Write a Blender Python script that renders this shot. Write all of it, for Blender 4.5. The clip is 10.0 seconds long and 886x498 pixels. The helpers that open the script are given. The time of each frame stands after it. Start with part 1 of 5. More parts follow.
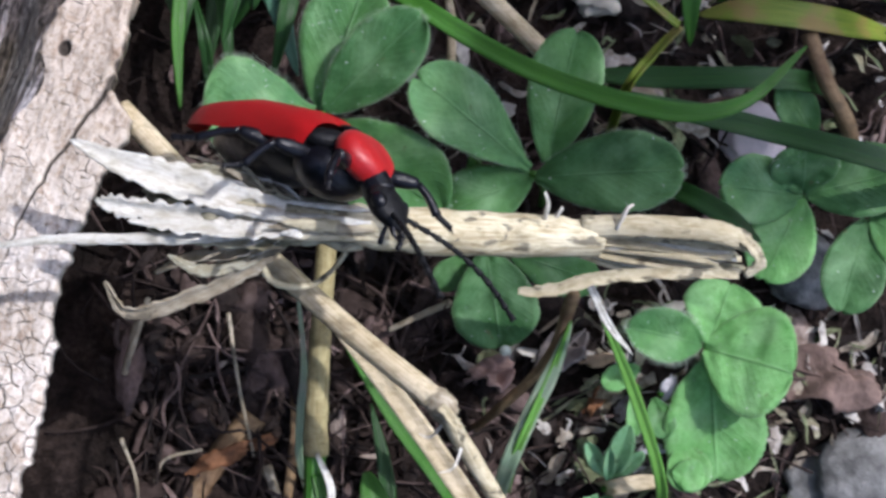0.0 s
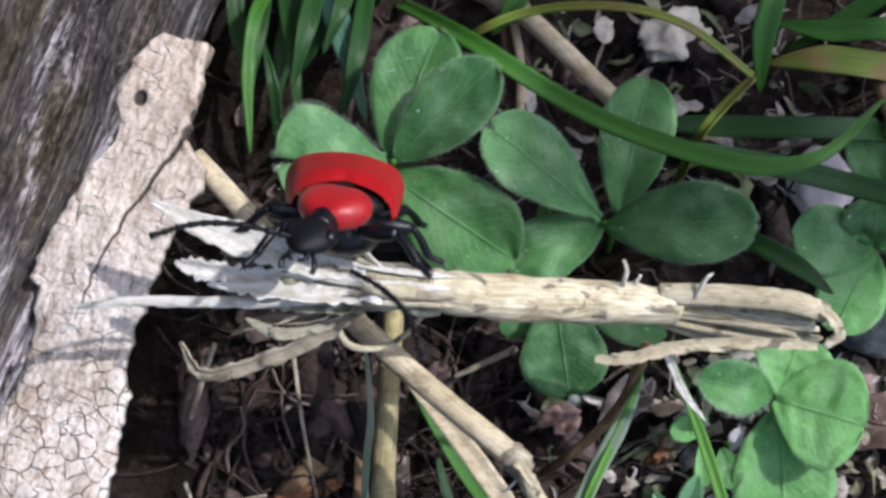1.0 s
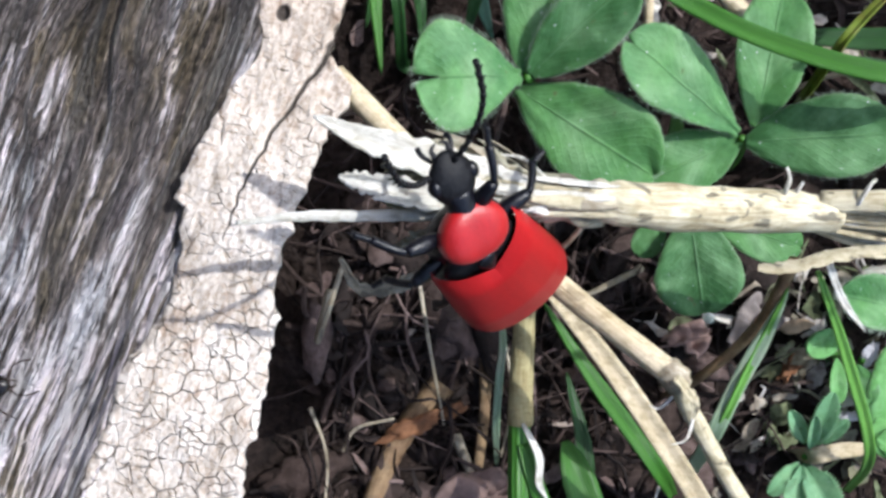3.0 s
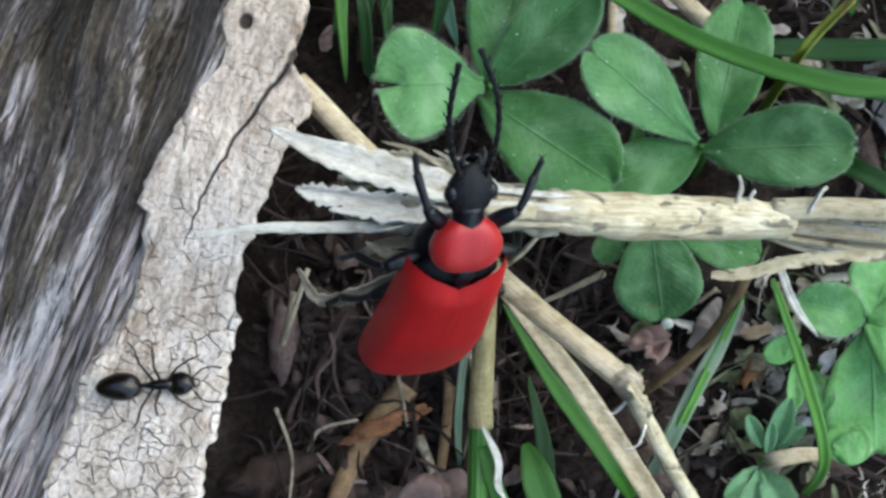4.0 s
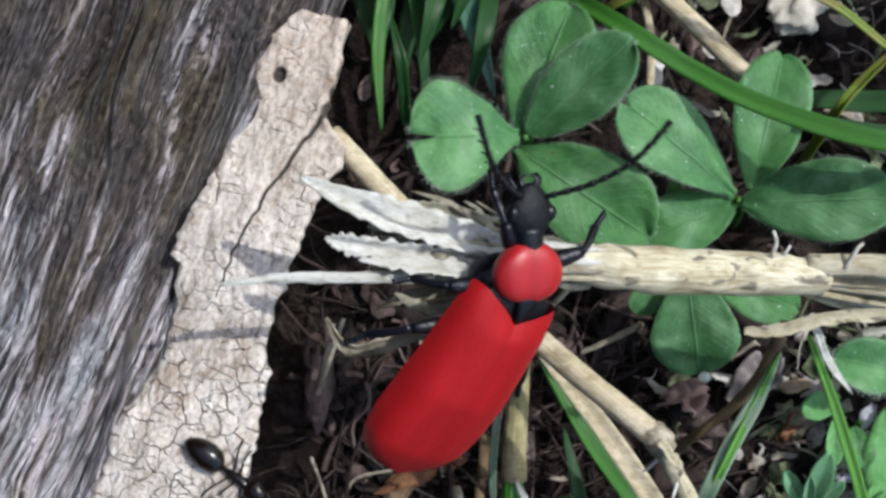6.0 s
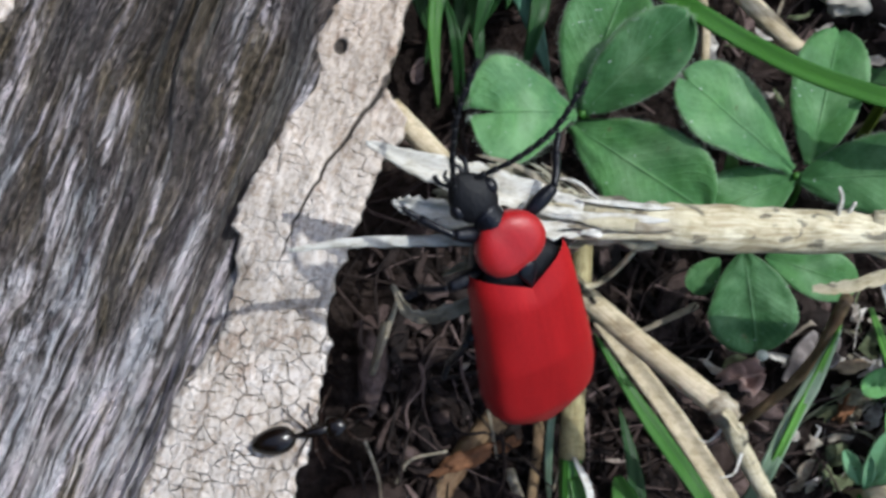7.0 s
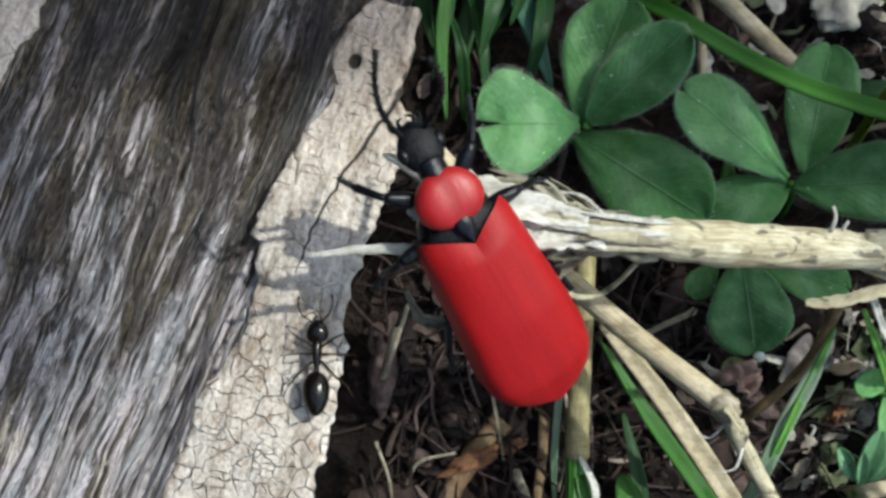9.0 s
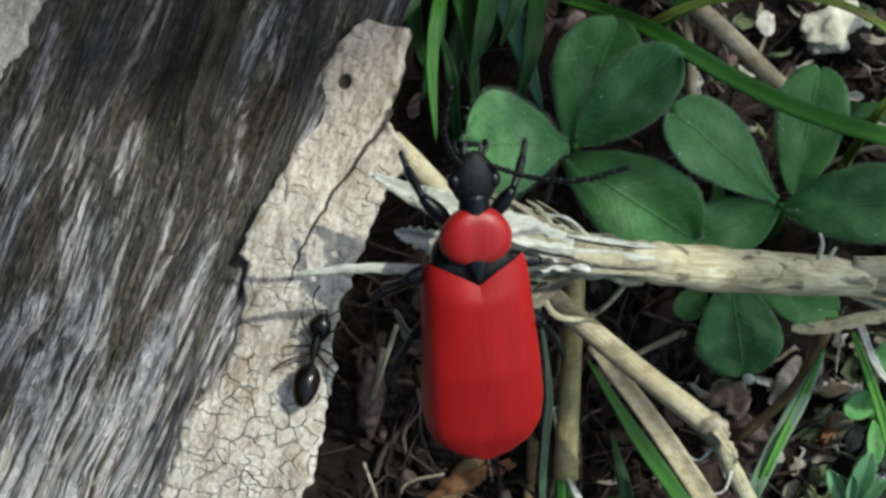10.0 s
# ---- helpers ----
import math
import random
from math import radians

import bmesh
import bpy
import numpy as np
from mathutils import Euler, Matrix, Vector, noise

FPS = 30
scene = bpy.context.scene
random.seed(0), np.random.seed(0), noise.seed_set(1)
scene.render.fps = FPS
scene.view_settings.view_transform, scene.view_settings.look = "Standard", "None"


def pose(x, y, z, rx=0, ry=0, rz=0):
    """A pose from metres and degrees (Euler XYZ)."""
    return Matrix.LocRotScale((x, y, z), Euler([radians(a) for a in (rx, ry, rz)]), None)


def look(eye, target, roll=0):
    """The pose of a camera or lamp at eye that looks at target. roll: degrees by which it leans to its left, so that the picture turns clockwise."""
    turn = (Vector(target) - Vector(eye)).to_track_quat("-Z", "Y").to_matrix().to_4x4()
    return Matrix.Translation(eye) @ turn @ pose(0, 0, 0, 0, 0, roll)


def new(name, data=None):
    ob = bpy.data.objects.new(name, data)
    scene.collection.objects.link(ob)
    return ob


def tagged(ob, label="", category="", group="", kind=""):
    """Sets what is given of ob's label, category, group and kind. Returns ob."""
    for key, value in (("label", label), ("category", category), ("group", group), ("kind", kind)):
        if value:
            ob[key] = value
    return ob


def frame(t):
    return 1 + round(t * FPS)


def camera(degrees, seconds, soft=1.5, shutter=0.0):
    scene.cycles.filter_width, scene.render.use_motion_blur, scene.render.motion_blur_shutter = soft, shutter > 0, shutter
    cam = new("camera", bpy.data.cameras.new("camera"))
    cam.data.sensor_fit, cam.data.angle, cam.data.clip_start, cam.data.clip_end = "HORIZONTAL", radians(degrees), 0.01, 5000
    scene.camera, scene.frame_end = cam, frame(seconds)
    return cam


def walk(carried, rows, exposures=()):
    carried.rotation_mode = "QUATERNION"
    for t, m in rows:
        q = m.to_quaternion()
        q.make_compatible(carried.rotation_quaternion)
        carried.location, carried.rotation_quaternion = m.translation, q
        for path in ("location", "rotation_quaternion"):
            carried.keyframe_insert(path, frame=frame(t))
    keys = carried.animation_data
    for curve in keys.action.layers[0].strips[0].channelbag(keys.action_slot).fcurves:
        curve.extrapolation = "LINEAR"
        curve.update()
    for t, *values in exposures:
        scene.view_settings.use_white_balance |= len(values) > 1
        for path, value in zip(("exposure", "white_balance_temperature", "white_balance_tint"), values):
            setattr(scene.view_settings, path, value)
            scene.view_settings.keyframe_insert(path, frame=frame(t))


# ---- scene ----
cam = camera(32, 10.0, soft=3.0, shutter=0.4)
PATH = [
    (0.0, pose(0.02111, -0.01074, 0.09156, 4.41, 3.08, 4.99)),
    (0.5, pose(0.01963, -0.01111, 0.09020, 5.10, 3.85, 5.09)),
    (1.0, pose(0.01793, -0.00872, 0.09157, 4.73, 3.65, 5.50)),
    (1.5, pose(0.01523, -0.00958, 0.09290, 5.27, 3.93, 5.39)),
    (2.0, pose(0.00871, -0.01080, 0.08921, 4.25, 2.17, 4.69)),
    (2.5, pose(0.00930, -0.00940, 0.09079, 2.18, 2.29, 4.90)),
    (2.7, pose(0.00886, -0.01090, 0.09041, 2.67, 2.52, 4.60)),
    (3.8, pose(0.01168, -0.00983, 0.09216, 1.94, 3.31, 5.21)),
    (4.0, pose(0.01156, -0.00983, 0.09188, 2.26, 2.96, 5.20)),
    (4.5, pose(0.01156, -0.01034, 0.09202, 1.85, 2.88, 5.30)),
    (5.0, pose(0.01100, -0.00974, 0.09167, 2.44, 2.90, 4.90)),
    (5.2, pose(0.01111, -0.00988, 0.09125, 3.05, 3.69, 4.90)),
    (6.3, pose(0.01376, -0.00803, 0.09172, 3.37, 5.60, 5.92)),
    (6.5, pose(0.01387, -0.00960, 0.09138, 3.46, 5.83, 5.92)),
    (7.0, pose(0.01109, -0.01200, 0.09148, 4.77, 5.89, 5.72)),
    (7.5, pose(0.01012, -0.01325, 0.09238, 4.53, 6.48, 5.42)),
    (8.0, pose(0.01008, -0.01334, 0.09355, 4.51, 5.37, 5.11)),
    (8.5, pose(0.00989, -0.01321, 0.09454, 6.07, 5.24, 5.20)),
    (9.0, pose(0.00996, -0.01325, 0.09482, 5.56, 5.24, 5.30)),
    (9.5, pose(0.00995, -0.01328, 0.09437, 5.67, 5.08, 5.40)),
    (10.0, pose(0.00992, -0.01310, 0.09468, 6.25, 4.81, 5.49)),
]
EXPOSURES = [(0.0, -0.04, 6150, 13), (0.6, 0.0, 6150, 13), (1.5, -0.14, 6250, 12), (2.0, -0.12, 6200, 13), (2.7, 0.27, 6150, 9), (3.15, 0.36, 6250, 6), (3.5, 0.98, 6450, 0), (3.8, 1.10, 6500, -2), (4.0, 1.02, 6500, -3), (4.5, 1.02, 6500, -4), (5.2, 1.28, 6450, -3), (5.5, 1.12, 6400, -1), (5.75, 0.2, 6250, 3), (6.0, -0.16, 6150, 5), (6.3, -0.24, 6100, 5), (7.0, -0.26, 6100, 5), (7.6, -0.16, 6200, 2), (8.0, 0.12, 6100, 4), (8.5, 0.04, 6400, -3), (9.0, -0.17, 6450, -2), (9.5, -0.24, 6550, 0), (10.0, -0.36, 6500, -9)]
walk(cam, PATH, EXPOSURES)

# ---- world and sun ----
SUN_DIR = Vector((0.55, 0.33, 0.77)).normalized()      # towards the sun
world = bpy.data.worlds.new("sky")
scene.world = world
world.use_nodes = True
wn = world.node_tree
sky = wn.nodes.new("ShaderNodeTexSky")
sky.sky_type = "NISHITA"
sky.sun_disc = False
sky.dust_density, sky.ozone_density, sky.air_density = 2.0, 0.9, 1.0
sky.sun_elevation = math.asin(SUN_DIR.z)
sky.sun_rotation = math.atan2(SUN_DIR.x, SUN_DIR.y)
wn.links.new(sky.outputs[0], wn.nodes["Background"].inputs[0])
wn.nodes["Background"].inputs[1].default_value = 0.28
sun_data = bpy.data.lights.new("sun", "SUN")
sun_data.energy, sun_data.angle, sun_data.color = 3.8, radians(0.53), (1.0, 0.985, 0.965)
sun = new("sun", sun_data)
sun.matrix_world = look(SUN_DIR * 2, (0, 0, 0))

# ---- materials ----


class Nodes:
    """A material with a principled shader and short calls for its nodes."""

    def __init__(self, name, rough=0.6, metal=0.0, spec=0.5):
        self.mat = bpy.data.materials.new(name)
        self.mat.use_nodes = True
        self.tree = self.mat.node_tree
        self.bsdf = self.tree.nodes["Principled BSDF"]
        self.bsdf.inputs["Roughness"].default_value = rough
        self.bsdf.inputs["Metallic"].default_value = metal
        self.bsdf.inputs["Specular IOR Level"].default_value = spec

    def node(self, kind, **inputs):
        n = self.tree.nodes.new(kind)
        for k, v in inputs.items():
            self.put(n, k.replace("_", " "), v)
        return n

    def put(self, n, key, v):
        socket = n.inputs[int(key)] if key.isdigit() else n.inputs[key]
        if isinstance(v, bpy.types.NodeSocket):
            self.tree.links.new(v, socket)
        else:
            socket.default_value = v

    def coords(self, kind="Object", scale=(1, 1, 1), turn=(0, 0, 0)):
        c = self.node("ShaderNodeTexCoord").outputs[kind]
        return self.node("ShaderNodeMapping", Vector=c, Scale=scale, Rotation=turn).outputs[0]

    def noise(self, vec, scale, detail=4, rough=0.55, distort=0.0):
        return self.node("ShaderNodeTexNoise", Vector=vec, Scale=scale, Detail=detail, Roughness=rough,
                         Distortion=distort).outputs["Fac"]

    def ramp(self, fac, *stops):
        n = self.node("ShaderNodeValToRGB", Fac=fac)
        el = n.color_ramp.elements
        while len(el) < len(stops):
            el.new(0.5)
        for e, (p, c) in zip(el, stops):
            e.position = p
            e.color = (*c, 1) if isinstance(c, tuple) else (c, c, c, 1)
        return n.outputs[0]

    def mix(self, fac, a, b, how="MIX"):
        n = self.node("ShaderNodeMix")
        n.data_type, n.blend_type = "RGBA", how
        for k, v in ((0, fac), (6, a), (7, b)):
            if isinstance(v, tuple) and len(v) == 3:
                v = (*v, 1)
            self.put(n, str(k), v)
        return n.outputs[2]

    def math(self, how, a, b=0.0):
        n = self.node("ShaderNodeMath")
        n.operation = how
        self.put(n, "0", a)
        self.put(n, "1", b)
        return n.outputs[0]

    def bump(self, height, strength, distance):
        b = self.node("ShaderNodeBump", Height=height, Strength=strength, Distance=distance)
        self.put(self.bsdf, "Normal", b.outputs[0])

    def color(self, c):
        self.put(self.bsdf, "Base Color", c)

    def random(self):
        return self.node("ShaderNodeObjectInfo").outputs["Random"]

    def attr(self, name):
        n = self.node("ShaderNodeAttribute")
        n.attribute_name = name
        return n.outputs["Fac"]

    def translucent(self, color, share):
        """Lets part of the light through, as thin leaves do."""
        tr = self.node("ShaderNodeBsdfTranslucent", Color=color).outputs[0]
        mixer = self.node("ShaderNodeMixShader", **{"0": share, "1": self.bsdf.outputs[0], "2": tr})
        self.tree.links.new(mixer.outputs[0], self.tree.nodes["Material Output"].inputs[0])


def mat_weathered_wood():
    """Bare weathered wood: x runs along the grain; broken pale fibres in clusters over dark olive-brown."""
    m = Nodes("weathered_wood", 0.45, spec=0.6)
    c = m.node("ShaderNodeTexCoord").outputs["Object"]
    drift = m.node("ShaderNodeTexNoise", Vector=m.node("ShaderNodeMapping", Vector=c, Scale=(70, 120, 120)).outputs[0], Scale=1.0, Detail=3.0)
    sway = m.node("ShaderNodeVectorMath", **{"0": drift.outputs["Color"], "1": (0.0, 0.0024, 0.0)})
    sway.operation = "MULTIPLY"
    bent = m.node("ShaderNodeVectorMath", **{"0": c, "1": sway.outputs[0]})
    bent.operation = "ADD"
    at = lambda sc: m.node("ShaderNodeMapping", Vector=bent.outputs[0], Scale=sc).outputs[0]
    band = m.noise(at((120, 560, 560)), 1.0, 4, 0.6, 0.2)
    fibre = m.noise(at((170, 2200, 1300)), 1.0, 4, 0.65)
    hair = m.noise(at((230, 3700, 2000)), 1.0, 3, 0.6)
    grit = m.noise(at((2100, 4400, 4400)), 1.0, 3, 0.62)
    # painted light: sunlit paler lower stretch, shaded upper one that also has dark algae
    run = m.node("ShaderNodeSeparateXYZ", Vector=c).outputs[0]
    patch = m.noise(m.coords(scale=(100, 200, 200)), 1.0, 3, 0.55)
    sunlit = m.math("MULTIPLY_ADD", run, -14.0)
    sunlit.node.inputs[2].default_value = -0.11
    level = m.math("ADD", m.math("MINIMUM", m.math("MAXIMUM", sunlit, -0.06), 0.14), m.math("MULTIPLY", m.math("SUBTRACT", patch, 0.5), 0.36))
    dark = m.math("ADD", m.math("MULTIPLY", fibre, 0.55), m.math("ADD", m.math("MULTIPLY", grit, 0.45), m.math("MULTIPLY", level, 0.22)))
    base = m.ramp(dark, (0.37, (0.028, 0.024, 0.020)), (0.46, (0.073, 0.062, 0.053)), (0.54, (0.157, 0.134, 0.118)), (0.64, (0.305, 0.268, 0.245)))
    where = m.ramp(m.math("ADD", band, level), (0.49, 0.03), (0.60, 1.0))
    lines = m.ramp(m.math("ADD", m.math("ADD", m.math("MULTIPLY", hair, 0.6), m.math("MULTIPLY", fibre, 0.4)), m.math("MULTIPLY", level, 0.25)), (0.475, 0.0), (0.535, 1.0))
    flecks = m.ramp(grit, (0.32, 0.60), (0.48, 1.0))
    tint = m.noise(m.coords(scale=(150, 420, 420)), 1.0, 4, 0.6)
    base = m.mix(1.0, base, m.ramp(tint, (0.36, (0.92, 0.88, 1.0)), (0.50, (1.0, 0.94, 0.94)), (0.62, (1.0, 0.90, 0.66))), "MULTIPLY")
    pale = m.ramp(tint, (0.34, (0.56, 0.55, 0.575)), (0.46, (0.66, 0.61, 0.615)), (0.56, (0.76, 0.66, 0.685)), (0.66, (0.74, 0.64, 0.55)))
    m.color(m.mix(m.math("MULTIPLY", m.math("MULTIPLY", where, lines), flecks), base, pale))
    m.bump(m.math("ADD", m.math("ADD", m.math("MULTIPLY", fibre, 1.5), m.math("MULTIPLY", lines, 0.4)), m.math("MULTIPLY", grit, 0.5)), 1.0, 0.0015)
    return m.mat


def mat_pale_bark():
    """Cream bark film, crazed into small plates; the crack attribute marks splits, holes and broken rims."""
    m = Nodes("pale_bark", 0.7, spec=0.35)
    c = m.node("ShaderNodeTexCoord").outputs["Object"]
    wob = m.node("ShaderNodeTexNoise", Vector=c, Scale=750.0, Detail=3.0)
    off = m.node("ShaderNodeVectorMath", **{"0": wob.outputs["Color"], "1": (0.0010, 0.0010, 0.0)})
    off.operation = "MULTIPLY"
    bent = m.node("ShaderNodeVectorMath", **{"0": c, "1": off.outputs[0]})
    bent.operation = "ADD"

    def crazing(su, sv, width):
        v = m.node("ShaderNodeTexVoronoi", Vector=m.node("ShaderNodeMapping", Vector=bent.outputs[0], Scale=(su, sv, 0.0)).outputs[0], Scale=1.0, Randomness=0.85)
        v.voronoi_dimensions, v.feature = "2D", "DISTANCE_TO_EDGE"
        return m.ramp(v.outputs["Distance"], (0.0, 1.0), (width, 0.0))
    plates, rungs = crazing(1000, 960, 0.055), crazing(1500, 640, 0.055)
    run = m.node("ShaderNodeSeparateXYZ", Vector=c).outputs[0]
    low = m.math("MULTIPLY_ADD", run, -30.0)
    low.node.inputs[2].default_value = -0.36
    low = m.math("MINIMUM", m.math("MAXIMUM", low, -0.16), 0.10)
    spread = m.math("ADD", m.noise(m.coords(scale=(210, 380, 0)), 1.0, 3, 0.6), low)
    other = m.noise(m.coords(scale=(330, 520, 0)), 1.0, 3, 0.6)
    lines = m.math("MAXIMUM", m.math("MULTIPLY", plates, m.ramp(spread, (0.42, 0.0), (0.54, 1.0))), m.math("MULTIPLY", rungs, m.ramp(other, (0.45, 0.0), (0.60, 0.8))))
    lines = m.math("MULTIPLY", lines, m.ramp(m.noise(m.coords(scale=(1100, 1100, 0)), 1.0, 2), (0.40, 0.15), (0.54, 1.0)))
    crack = m.math("MAXIMUM", lines, m.attr("crack"))
    blot = m.noise(m.coords(scale=(260, 420, 420)), 1.0, 5, 0.6)
    speck = m.noise(m.coords(scale=(3000, 3600, 3000)), 1.0, 4, 0.65)
    base = m.ramp(blot, (0.30, (0.46, 0.39, 0.33)), (0.48, (0.63, 0.555, 0.495)), (0.66, (0.76, 0.685, 0.635)))
    base = m.mix(m.ramp(speck, (0.38, 0.75), (0.54, 0.0)), base, (0.66, 0.58, 0.50), "MULTIPLY")
    grime = m.noise(m.coords(scale=(600, 900, 900)), 1.0, 5, 0.7, 0.6)
    base = m.mix(m.ramp(grime, (0.55, 0.0), (0.68, 0.8)), base, (0.56, 0.45, 0.37), "MULTIPLY")
    # darker towards the upper end, broken up by the blotches
    upper_tone = m.math("MULTIPLY_ADD", run, 70.0)
    upper_tone.node.inputs[2].default_value = 0.5
    upper_tone = m.math("ADD", upper_tone, m.math("MULTIPLY", m.math("SUBTRACT", blot, 0.5), 1.6))
    base = m.mix(m.ramp(upper_tone, (0.1, 0.0), (0.8, 0.85)), base, (0.78, 0.72, 0.66), "MULTIPLY")
    base = m.mix(m.math("MULTIPLY", lines, 0.8), base, (0.13, 0.095, 0.072))
    m.color(m.mix(m.ramp(m.attr("crack"), (0.2, 0.0), (0.75, 0.95)), base, (0.030, 0.022, 0.017)))
    m.bump(m.math("SUBTRACT", m.math("ADD", m.math("MULTIPLY", speck, 0.6), m.math("MULTIPLY", grime, 0.7)), m.math("MULTIPLY", crack, 1.1)), 0.8, 0.00030)
    return m.mat


def mat_soil():
    m = Nodes("dark_soil", 0.95, spec=0.2)
    v = m.coords(scale=(1, 1, 1))
    a = m.noise(v, 260, 6, 0.65)
    b = m.noise(v, 1900, 5, 0.7)
    base = m.ramp(a, (0.35, (0.018, 0.012, 0.010)), (0.52, (0.046, 0.031, 0.026)), (0.70, (0.115, 0.082, 0.070)))
    base = m.mix(m.ramp(b, (0.40, 0.8), (0.60, 0.0)), base, (0.35, 0.30, 0.27), "MULTIPLY")
    m.color(base)
    m.bump(m.math("ADD", a, b), 1.0, 0.0012)
    return m.mat


def mat_litter(name, stops):
    """Scraps that each take a tone of their own."""
    m = Nodes(name, 0.8, spec=0.3)
    base = m.ramp(m.node("ShaderNodeNewGeometry").outputs["Random Per Island"], *stops)
    a = m.noise(m.coords(), 1500, 5, 0.65)
    m.color(m.mix(m.ramp(a, (0.35, 0.85), (0.62, 0.0)), base, (0.40, 0.34, 0.30), "MULTIPLY"))
    m.bump(a, 0.8, 0.0004)
    return m.mat


def mat_leaf(name, low, high, share=0.28, pale=0.6):
    """Clover leaflet: veins fan out from the midrib; u runs along the leaflet, v across it."""
    m = Nodes(name, 0.55, spec=0.35)
    uv = m.node("ShaderNodeTexCoord").outputs["UV"]
    sep = m.node("ShaderNodeSeparateXYZ", Vector=uv)
    s, q = sep.outputs[0], sep.outputs[1]
    side = m.math("ABSOLUTE", m.math("SUBTRACT", q, 0.5))
    rib = m.ramp(side, (0.0, 1.0), (0.022, 0.0))
    rough = m.noise(m.coords(), 900, 4, 0.6)
    fan = m.math("ADD", m.math("SUBTRACT", s, m.math("MULTIPLY", side, 0.75)), m.math("MULTIPLY", rough, 0.05))
    veins = m.ramp(m.math("SINE", m.math("MULTIPLY", fan, 82.0)), (0.55, 0.0), (1.0, 0.5))
    blot = m.noise(m.coords(), 380, 5, 0.65)
    fine = m.noise(m.coords(), 3000, 4, 0.65)
    base = m.mix(m.ramp(blot, (0.36, 0.0), (0.62, 1.0)), low, high)
    base = m.mix(m.ramp(fine, (0.36, 0.5), (0.56, 0.0)), base, (0.62, 0.68, 0.58), "MULTIPLY")
    # pale chevron across the leaflet, and a dusty milky bloom
    mark = m.math("ADD", m.math("SUBTRACT", s, m.math("MULTIPLY", side, 0.6)), m.math("MULTIPLY", m.math("SUBTRACT", rough, 0.5), 0.28))
    ring = m.ramp(m.math("ABSOLUTE", m.math("SUBTRACT", mark, 0.42)), (0.02, 1.0), (0.20, 0.0))
    base = m.mix(m.math("MULTIPLY", m.math("MULTIPLY", ring, m.ramp(blot, (0.40, 0.2), (0.60, 1.0))), pale), base, (0.25, 0.42, 0.22))
    bloom = m.noise(m.coords(), 260, 5, 0.7, 0.4)
    base = m.mix(m.ramp(bloom, (0.44, 0.0), (0.66, 0.42)), base, (0.17, 0.36, 0.145))
    base = m.mix(m.math("MULTIPLY", m.math("ADD", rib, m.math("MULTIPLY", veins, 0.35)), 0.32), base, (0.17, 0.33, 0.15))
    rim = m.ramp(side, (0.465, 0.0), (0.5, 0.45))
    base = m.mix(rim, base, (0.22, 0.34, 0.18))
    dust = m.noise(m.coords(), 4200, 1, 0.3)
    base = m.mix(m.ramp(dust, (0.755, 0.0), (0.785, 0.8)), base, (0.62, 0.66, 0.60))
    bite = m.noise(m.coords(), 1500, 2, 0.4)
    base = m.mix(m.ramp(bite, (0.735, 0.0), (0.765, 0.7)), base, (0.10, 0.09, 0.04))
    m.color(base)
    m.bump(m.math("ADD", m.math("MULTIPLY", veins, 0.3), m.math("ADD", m.math("MULTIPLY", fine, 0.6), m.math("ADD", rib, rough))), 0.5, 0.00022)
    m.put(m.bsdf, "Sheen Weight", 0.10)
    m.translucent(m.mix(0.5, base, (0.25, 0.55, 0.06)), share)
    return m.mat


def mat_blade(name, low, high, share=0.25, rough=0.42, dry=None):
    """Grass: fine ribs along the blade; u runs along, v across."""
    m = Nodes(name, rough, spec=0.5)
    uv = m.node("ShaderNodeTexCoord").outputs["UV"]
    sep = m.node("ShaderNodeSeparateXYZ", Vector=uv)
    ribs = m.math("SINE", m.math("MULTIPLY", sep.outputs[1], 75.0))
    long = m.noise(m.node("ShaderNodeMapping", Vector=uv, Scale=(5, 26, 1)).outputs[0], 1.0, 4, 0.6)
    blot = m.noise(m.coords(), 330, 4, 0.6)
    base = m.mix(m.ramp(long, (0.32, 0.0), (0.68, 1.0)), low, high)
    base = m.mix(m.ramp(m.math("ABSOLUTE", m.math("SUBTRACT", sep.outputs[1], 0.5)), (0.0, 0.55), (0.06, 0.0)), base, high)
    if dry:
        base = m.mix(m.ramp(blot, (0.50, 0.0), (0.66, 0.9)), base, dry)
    base = m.mix(m.ramp(ribs, (0.0, 0.22), (0.6, 0.0)), base, (0.55, 0.6, 0.5), "MULTIPLY")
    m.color(base)
    m.bump(m.math("ADD", m.math("MULTIPLY", ribs, 0.5), long), 0.4, 0.00012)
    m.translucent(m.mix(0.4, base, high), share)
    return m.mat


